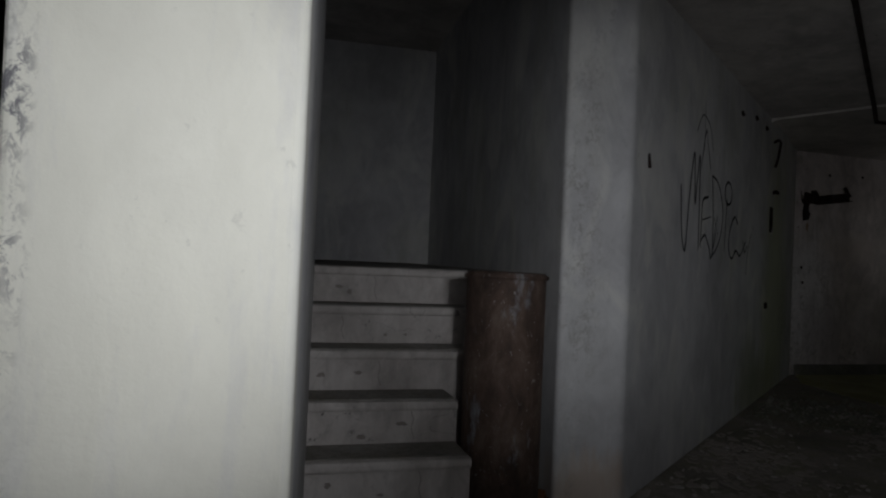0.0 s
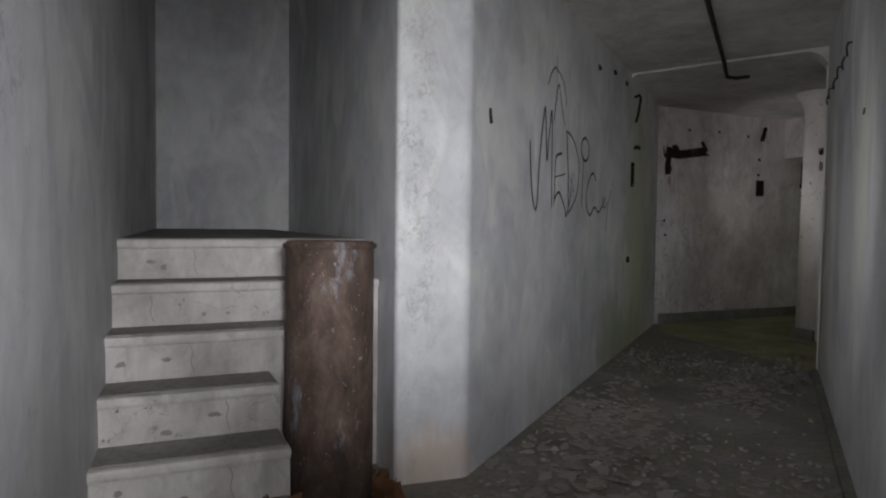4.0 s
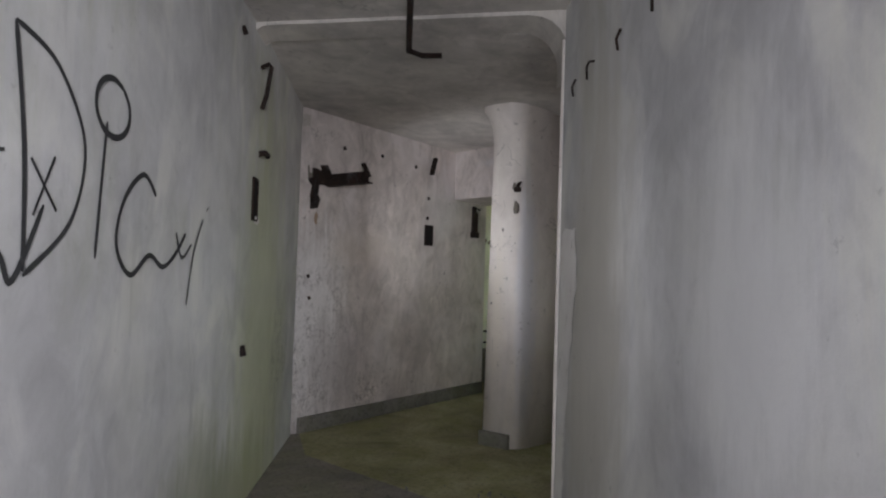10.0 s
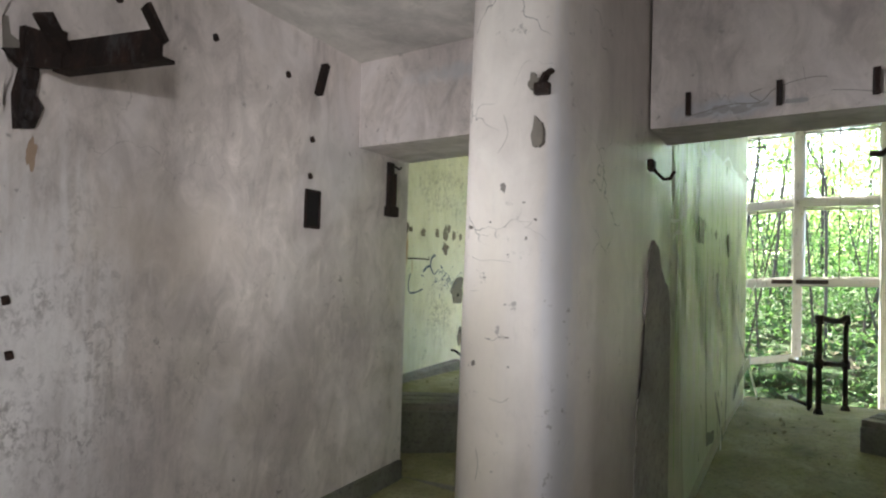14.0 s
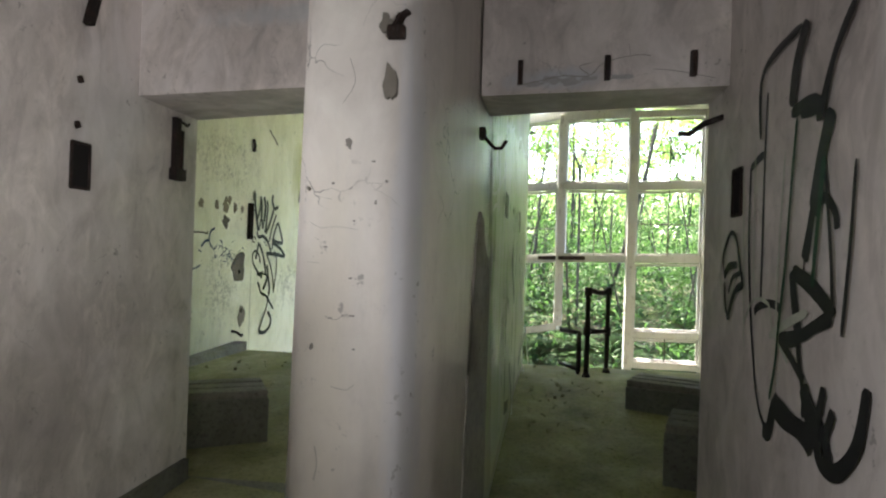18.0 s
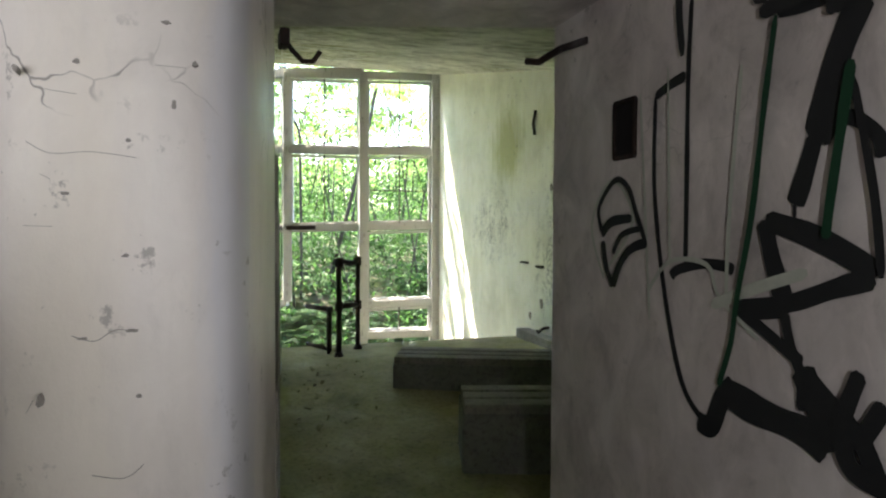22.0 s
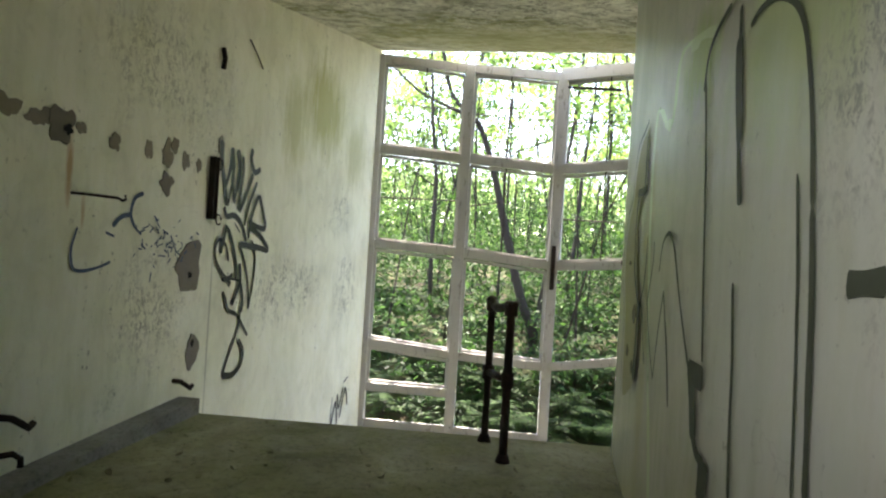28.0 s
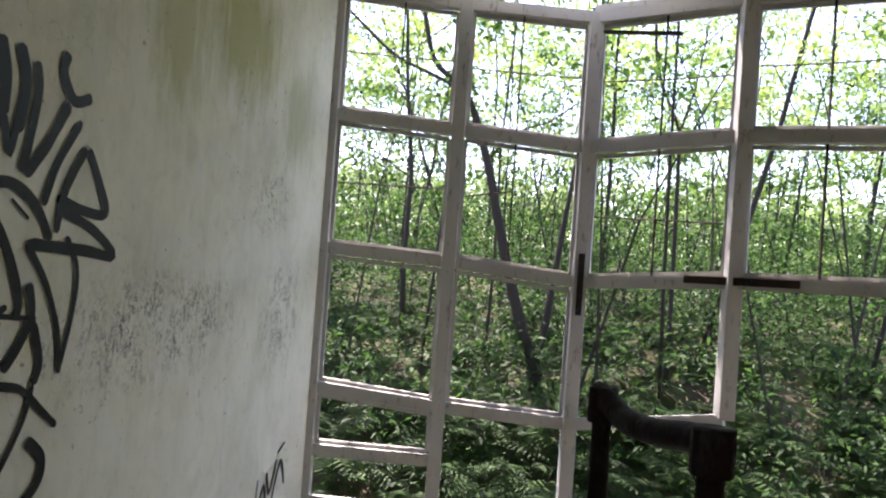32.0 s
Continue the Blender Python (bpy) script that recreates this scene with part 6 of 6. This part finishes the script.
# ---- litter ----
def scatter(name, count, place, size, material, label, category, seed, flat=0.3):
    rg = random.Random(seed)
    verts, faces = [], []
    for k in range(count):
        x, y, z = place(rg)
        r = size * (0.4 + rg.random() ** 2)
        n = rg.choice((4, 5, 6))
        tilt = Euler((rg.gauss(0, flat), rg.gauss(0, flat), rg.random() * 6.28)).to_matrix()
        base = len(verts)
        ring = [tilt @ Vector((r * (0.6 + 0.6 * rg.random()) * math.cos(2 * math.pi * i / n), r * (0.6 + 0.6 * rg.random()) * math.sin(2 * math.pi * i / n), 0)) for i in range(n)]
        low = min(v.z for v in ring)
        for v in ring:
            verts.append((x + v.x, y + v.y, z + v.z - low + 0.001))
        for v in ring:
            verts.append((x + v.x * 0.97, y + v.y * 0.97, z + v.z - low + 0.006))
        faces.append(tuple(range(base + n, base + 2 * n)))
        for i in range(n):
            j = (i + 1) % n
            faces.append((base + i, base + j, base + n + j, base + n + i))
    me = bpy.data.meshes.new(name)
    me.from_pydata(verts, [], faces)
    me.materials.append(material)
    return tagged(new(name, me), label, category, kind="stuff")


def corridor_spot(rg):
    a = rg.choice((rg.uniform(2.5, 8.5), rg.gauss(5.2, 0.6), rg.gauss(8.4, 0.25)))
    return (*P(a, rg.uniform(-2.0, -0.38)), 0.0)


scatter("paint_flakes", 500, corridor_spot, 0.02, M_FLAKE, "curled flakes of fallen paint on the corridor floor", "paint flakes", 1, 0.2)
def flake_patch(rg):
    a, b, r = rg.choice(((4.9, -0.75, 0.5), (5.6, -0.9, 0.45), (4.4, -1.3, 0.5), (6.4, -0.6, 0.35), (5.0, -1.75, 0.3), (3.6, -1.2, 0.5), (7.4, -1.5, 0.3)))
    return (*P(a + rg.gauss(0, r), max(-2.0, min(-0.36, b + rg.gauss(0, r * 0.5)))), 0.0)


scatter("paint_flakes", 1300, flake_patch, 0.036, plain("pale_paint_flakes", (0.27, 0.245, 0.22), 0.8), "pale curled slabs of fallen paint on the corridor floor", "paint flakes", 9, 0.1)
scatter("rubble", 900, lambda rg: (*P(rg.gauss(8.3, 0.4), rg.uniform(-2.0, -0.4)), 0.0), 0.022, M_CONC, "broken plaster crumbs on the floor", "rubble", 2, 0.5)
scatter("dry_leaves", 110, lambda rg: (rg.gauss(3.42, 0.06), rg.gauss(2.85, 0.12), 0.0), 0.035, M_LEAFD, "dry brown leaves by the pipe", "dry leaves", 3, 0.9)
scatter("dry_leaves", 26, lambda rg: (rg.uniform(2.72, 2.93), rg.uniform(2.27, 2.44), 0.2), 0.03, M_LEAFD, "dry brown leaves on the lowest step", "dry leaves", 5, 0.8)


def hall_spot(rg):
    x, y = rg.uniform(11.5, 15.4), rg.choice((rg.uniform(3.7, 4.5), rg.uniform(5.5, 8.2)))
    return (x, y, room_floor(x, y))


scatter("litter", 260, hall_spot, 0.018, M_MOSS, "crumbs and dead leaves on the mossy floor", "litter", 6, 0.4)
# ---- the wood outside ----
def ground_z(x, y):
    d = max(0.0, x - 21.2)
    return -1.25 + 1.9 * (1 - math.exp(-d / 3.5)) + 0.05 * min(d, 60) + 0.4 * noise.noise((x * 0.25, y * 0.25, 0)) * min(1, d / 3)


def window_line(y):
    """Where the window wall stands, for a place along it."""
    if y >= POSTS[0][1] or y <= POSTS[-1][1]:
        return POSTS[0][0] if y >= POSTS[0][1] else POSTS[-1][0]
    for (x0, y0), (x1, y1) in zip(POSTS, POSTS[1:]):
        if y1 <= y <= y0:
            return x0 + (x1 - x0) * (y - y0) / (y1 - y0)


bm = bmesh.new()
N = 60
ys = [5 + math.copysign(abs(k / 20) ** 3 * 500 + 7, k) for k in range(-20, 21) if k] + [-1.5 + 0.5 * k for k in range(27)] + [0.95, 8.95]
ys = sorted(ys)
inner = ((-500.0, -0.3), (-60.0, -0.3), (-8.0, -0.3), (4.0, -0.3), (15.2, -0.3), (15.45, -2.15))
grid = []
for y in ys:
    row = [(x, z if 0.9 < y < 9.0 or z > -1 else -0.8) for x, z in inner]
    edge = window_line(y) + 0.13
    row += [(edge, -2.15 if 0.9 < y < 9.0 else -1.25)]
    row += [(edge + 0.02 + (i / N) ** 2.4 * 500, None) for i in range(N + 1)]
    grid.append([bm.verts.new((x, y, ground_z(x, y) if z is None else z)) for x, z in row])
for a, b in zip(grid, grid[1:]):
    for k in range(len(a) - 1):
        bm.faces.new((a[k], a[k + 1], b[k + 1], b[k]))
structure("ground", bm, M_EARTH, "dark forest earth under undergrowth", "ground", True)


def leaf_mesh(name, centres, sizes, seed, droop=0.5, aspect=0.55):
    """Many small pointed leaves, each folded along its middle."""
    rs = np.random.RandomState(seed)
    n = len(centres)
    yaw, pitch = rs.uniform(0, 2 * np.pi, n), rs.normal(-0.2, droop, n)
    d = np.stack([np.cos(yaw) * np.cos(pitch), np.sin(yaw) * np.cos(pitch), np.sin(pitch)], 1)
    up = np.stack([rs.normal(0, 0.5, n), rs.normal(0, 0.5, n), np.ones(n)], 1)
    s = np.cross(d, up)
    s /= np.linalg.norm(s, axis=1)[:, None] + 1e-9
    k = np.cross(s, d)
    L = sizes[:, None]
    base, tip = centres - d * L / 2, centres + d * L / 2 - np.array([0, 0, 0.15]) * L
    mid = centres - d * L * 0.05
    l, r = mid + s * L * aspect / 2 + k * L * 0.08, mid - s * L * aspect / 2 + k * L * 0.08
    v = np.stack([base, r, tip, l], 1).reshape(-1, 3)
    me = bpy.data.meshes.new(name)
    me.vertices.add(4 * n)
    me.vertices.foreach_set("co", v.astype(np.float32).ravel())
    me.loops.add(6 * n)
    idx = np.arange(n)[:, None] * 4 + np.array([0, 1, 2, 0, 2, 3])
    me.loops.foreach_set("vertex_index", idx.astype(np.int32).ravel())
    me.polygons.add(2 * n)
    me.polygons.foreach_set("loop_start", np.arange(0, 6 * n, 3, dtype=np.int32))
    me.update(calc_edges=True)
    me.validate()
    return me


def crown_points(rs, blobs, per, spread):
    out = []
    for x, y, z, r in blobs:
        p = rs.normal(0, 1, (per, 3))
        p *= (r * rs.uniform(0.3, 1.0, per) ** 0.5 / (np.linalg.norm(p, axis=1) + 1e-6))[:, None]
        p[:, 2] *= spread
        out.append(p + (x, y, z))
    return np.concatenate(out)


def tree(x, y, height, radius, lean, seed, leaf, leaves, bright):
    rg, rs = random.Random(seed), np.random.RandomState(seed)
    z = ground_z(x, y)
    t = thing("tree", (x, y, z - 0.1), "slender forest tree with a thin trunk and loose green leaves", "tree", "forest trees")
    pts = []
    for k in range(7):
        f = k / 6
        pts.append((lean[0] * f * height * 0.3 + 0.15 * rg.gauss(0, 1) * f, lean[1] * f * height * 0.3 + 0.15 * rg.gauss(0, 1) * f, f * height))
    part("trunk", tube(bmesh.new(), pts, radius, 7, radius * 0.25), M_BARK, t, smooth=True)
    blobs = []
    for k in range(8):
        f = rg.uniform(0.3, 1.0)
        i = min(5, int(f * 6))
        b = Vector(pts[i]).lerp(Vector(pts[i + 1]), f * 6 - i)
        a, length = rg.uniform(0, 6.28), rg.uniform(0.6, 1.9) * (1.2 - 0.5 * f)
        e = b + Vector((math.cos(a) * length, math.sin(a) * length, length * rg.uniform(0.1, 0.6)))
        part("limb", tube(bmesh.new(), [b, b.lerp(e, 0.5) + Vector((0, 0, 0.08)), e], radius * 0.28, 4, 0.008), M_BARK, t)
        blobs.append((*e, rg.uniform(0.45, 0.85)))
        blobs.append((*b.lerp(e, 0.6), rg.uniform(0.35, 0.6)))
    c = crown_points(rs, blobs, max(6, leaves // len(blobs)), 0.55)
    me = leaf_mesh("crown", c, rs.uniform(0.6, 1.3, len(c)) * leaf, seed)
    me.materials.append(bright)
    crown = new("crown", me)
    crown.parent = t
    return t


rg = random.Random(11)
spots = []
while len(spots) < 64:
    x, y = 22.8 + 24 * rg.random() ** 1.3, rg.uniform(-9, 17)
    y = 4.5 + (y - 4.5) * (0.75 + (x - 22) / 40)
    if all((x - a) ** 2 + (y - b) ** 2 > 0.9 for a, b in spots):
        spots.append((x, y))
for k, (x, y) in enumerate(spots):
    tree(x, y, rg.uniform(7, 12), rg.uniform(0.022, 0.06), (rg.gauss(0, 0.35), rg.gauss(0, 0.35)), 100 + k, 0.13 if x < 30 else 0.18, 750, M_LEAFY if rg.random() < 0.5 else M_LEAF)

# a forked trunk behind the middle bay, and boughs across the upper panes
fork = thing("tree", (23.4, 5.1, ground_z(23.4, 5.1) - 0.1), "forked dark tree trunk leaning behind the window", "tree", "forest trees")
base = Vector((23.4, 5.1, ground_z(23.4, 5.1) - 0.1))


def bough(name, points, r0, r1):
    part(name, tube(bmesh.new(), [Vector(p) - base for p in smooth_path(points, 4)], r0, 8, r1), M_BARK, fork, smooth=True)


bough("trunk", [(23.4, 5.1, base.z), (23.4, 5.1, 0.0), (23.4, 5.3, 0.47), (23.4, 5.57, 1.35), (23.42, 5.79, 2.16), (23.45, 6.0, 2.97), (23.5, 6.3, 3.8), (23.5, 6.58, 4.1), (23.5, 6.95, 4.6), (23.5, 7.3, 6.4)], 0.1, 0.03)
bough("trunk", [(23.4, 5.1, 0.0), (23.42, 5.0, 0.45), (23.45, 4.9, 1.23), (23.5, 4.8, 2.07), (23.5, 4.69, 2.9), (23.5, 4.5, 4.6), (23.5, 4.4, 6.5)], 0.065, 0.02)
bough("limb", [(23.48, 6.3, 3.85), (23.4, 6.58, 4.01), (23.4, 6.93, 4.16), (23.4, 7.44, 4.39), (23.4, 7.89, 4.76), (23.4, 8.25, 5.1), (23.4, 8.7, 5.6)], 0.035, 0.015)
bough("limb", [(23.48, 5.95, 3.0), (23.3, 5.6, 3.35), (23.2, 5.1, 3.55), (23.2, 4.6, 3.95), (23.2, 4.1, 4.2)], 0.02, 0.006)
slim = thing("tree", (23.4, 3.2, ground_z(23.4, 3.2) - 0.1), "slim dark sapling with a forked top", "tree", "forest trees")
base2 = Vector((23.4, 3.2, ground_z(23.4, 3.2) - 0.1))
for pts, r0, r1 in (([tuple(base2), (23.4, 3.2, 1.5), (23.4, 3.22, 3.0), (23.4, 3.25, 3.58), (23.4, 3.55, 4.27), (23.4, 3.67, 4.98), (23.4, 3.7, 6.5)], 0.035, 0.02), ([(23.4, 3.25, 3.5), (23.4, 3.05, 4.2), (23.4, 2.9, 5.2)], 0.02, 0.01)):
    part("trunk", tube(bmesh.new(), [Vector(p) - base2 for p in smooth_path(pts, 4)], r0, 7, r1), M_BARK, slim, smooth=True)

# fallen, bare stems
bm = bmesh.new()
for k in range(120):
    x, y = 22 + 16 * rg.random(), rg.uniform(-5, 14)
    z = ground_z(x, y)
    h = rg.uniform(2.0, 7.5)
    dx, dy = rg.gauss(0, 0.2) * h, rg.gauss(0, 0.25) * h
    tube(bm, [(x, y, z), (x + dx * 0.4, y + dy * 0.4, z + h * 0.55), (x + dx, y + dy, z + h)], rg.uniform(0.012, 0.03), 5, 0.006)
tagged(link_mesh("bare_stems", bm, M_BARK), "thin bare leaning stems and saplings", "saplings", kind="stuff")

rs = np.random.RandomState(5)


def wood_leaves(name, n, x0, x1, y0, y1, z0, z1, size, seed, material, label, clump=40, r=0.7):
    rs = np.random.RandomState(seed)
    m = n // clump
    cx, cy = rs.uniform(x0, x1, m), rs.uniform(y0, y1, m)
    h = rs.uniform(0, 1, m)
    cz = np.array([ground_z(a, b) for a, b in zip(cx, cy)]) + z0 + (z1 - z0) * h
    c = crown_points(rs, np.stack([cx, cy, cz, rs.uniform(0.5, 1.3, m) * r], 1), clump, 0.5)
    me = leaf_mesh(name, c, rs.uniform(0.6, 1.3, len(c)) * size, seed, 0.5, 0.4)
    me.materials.append(material)
    return tagged(new(name, me), label, "foliage", kind="stuff")


# unseen leaves added along the sun's path to dapple the right wall
rs = np.random.RandomState(61)
boughs = np.stack([rs.uniform(19.1, 21.3, 16), rs.uniform(2.3, 3.2, 16), rs.uniform(4.6, 7.0, 16), rs.uniform(0.2, 0.4, 16)], 1)
c = crown_points(rs, boughs, 26, 0.5)
me = leaf_mesh("sun_dapple_leaves", c, rs.uniform(0.06, 0.12, len(c)), 61, 0.5, 0.5)
me.materials.append(M_LEAFY)
tagged(new("sun_dapple_leaves", me), "unseen loose green leaves added to dapple the sunlight", "foliage", kind="stuff")
wood_leaves("undergrowth", 46000, 21.0, 30, -6, 15, 0.0, 1.1, 0.12, 21, M_FERN, "dense dark green undergrowth on the bank", 40, 0.55)
wood_leaves("bushes", 44000, 24.5, 36, -9, 18, 0.2, 2.2, 0.12, 22, M_FERN, "leafy bushes under the trees", 40, 0.7)
wood_leaves("far_foliage", 62000, 32, 50, -16, 26, 0.0, 8.0, 0.24, 23, M_LEAF, "distant green forest foliage", 40, 1.1)
wood_leaves("far_foliage", 15000, 34, 60, -24, 34, 3.0, 13.0, 0.28, 24, M_LEAFY, "distant sunlit forest foliage", 40, 1.3)
# distance haze is put into these paler leaf colours
wood_leaves("deep_foliage", 40000, 44, 62, -26, 36, -0.5, 4.0, 0.5, 27, leaf_material("haze_tinted_leaves", (0.1, 0.17, 0.06), (0.34, 0.46, 0.18)), "distant wood with haze in its pale leaf colour", 40, 1.8)
# overhead leaves, added and thickened to shade the bank below
wood_leaves("canopy", 9000, 23, 32, -6, 15, 4.5, 8.0, 0.16, 25, M_LEAFY, "sunlit leaves overhead", 30, 0.8)

# ferns on the bank
verts, faces = [], []
for k in range(330):
    x, y = 21.1 + 5.5 * rg.random() ** 1.6, rg.uniform(-1, 11)
    z = ground_z(x, y)
    for fr in range(8):
        a, length, rise = rg.uniform(0, 6.28), rg.uniform(0.5, 0.95), rg.uniform(0.5, 1.1)
        d = Vector((math.cos(a), math.sin(a), 0))
        s = Vector((-d.y, d.x, 0))
        for i in range(13):
            f = (i + 1) / 14
            c = Vector((x, y, z)) + d * length * f + Vector((0, 0, length * (rise * f - 0.75 * f * f)))
            w = 0.16 * length * math.sin(math.pi * min(1, f * 0.85 + 0.15)) * 1.5
            for side in (1, -1):
                b = len(verts)
                tip = c + s * side * w + d * 0.05 - Vector((0, 0, 0.03))
                for p in (c - d * 0.018, c + d * 0.02, tip):
                    verts.append(tuple(p))
                faces.append((b, b + 1, b + 2))
me = bpy.data.meshes.new("ferns")
me.from_pydata(verts, [], faces)
me.materials.append(M_FERN)
tagged(new("ferns", me), "green ferns on the shaded bank", "ferns", kind="stuff")

# sprays of leaves added above the view over the window head to break the sunlight
wood_leaves("sun_dapple_leaves", 1500, 20.9, 23.2, 1.6, 4.6, 7.4, 11.0, 0.13, 26, M_LEAFY, "sparse leaves added high up to break the sunlight", 30, 0.5)
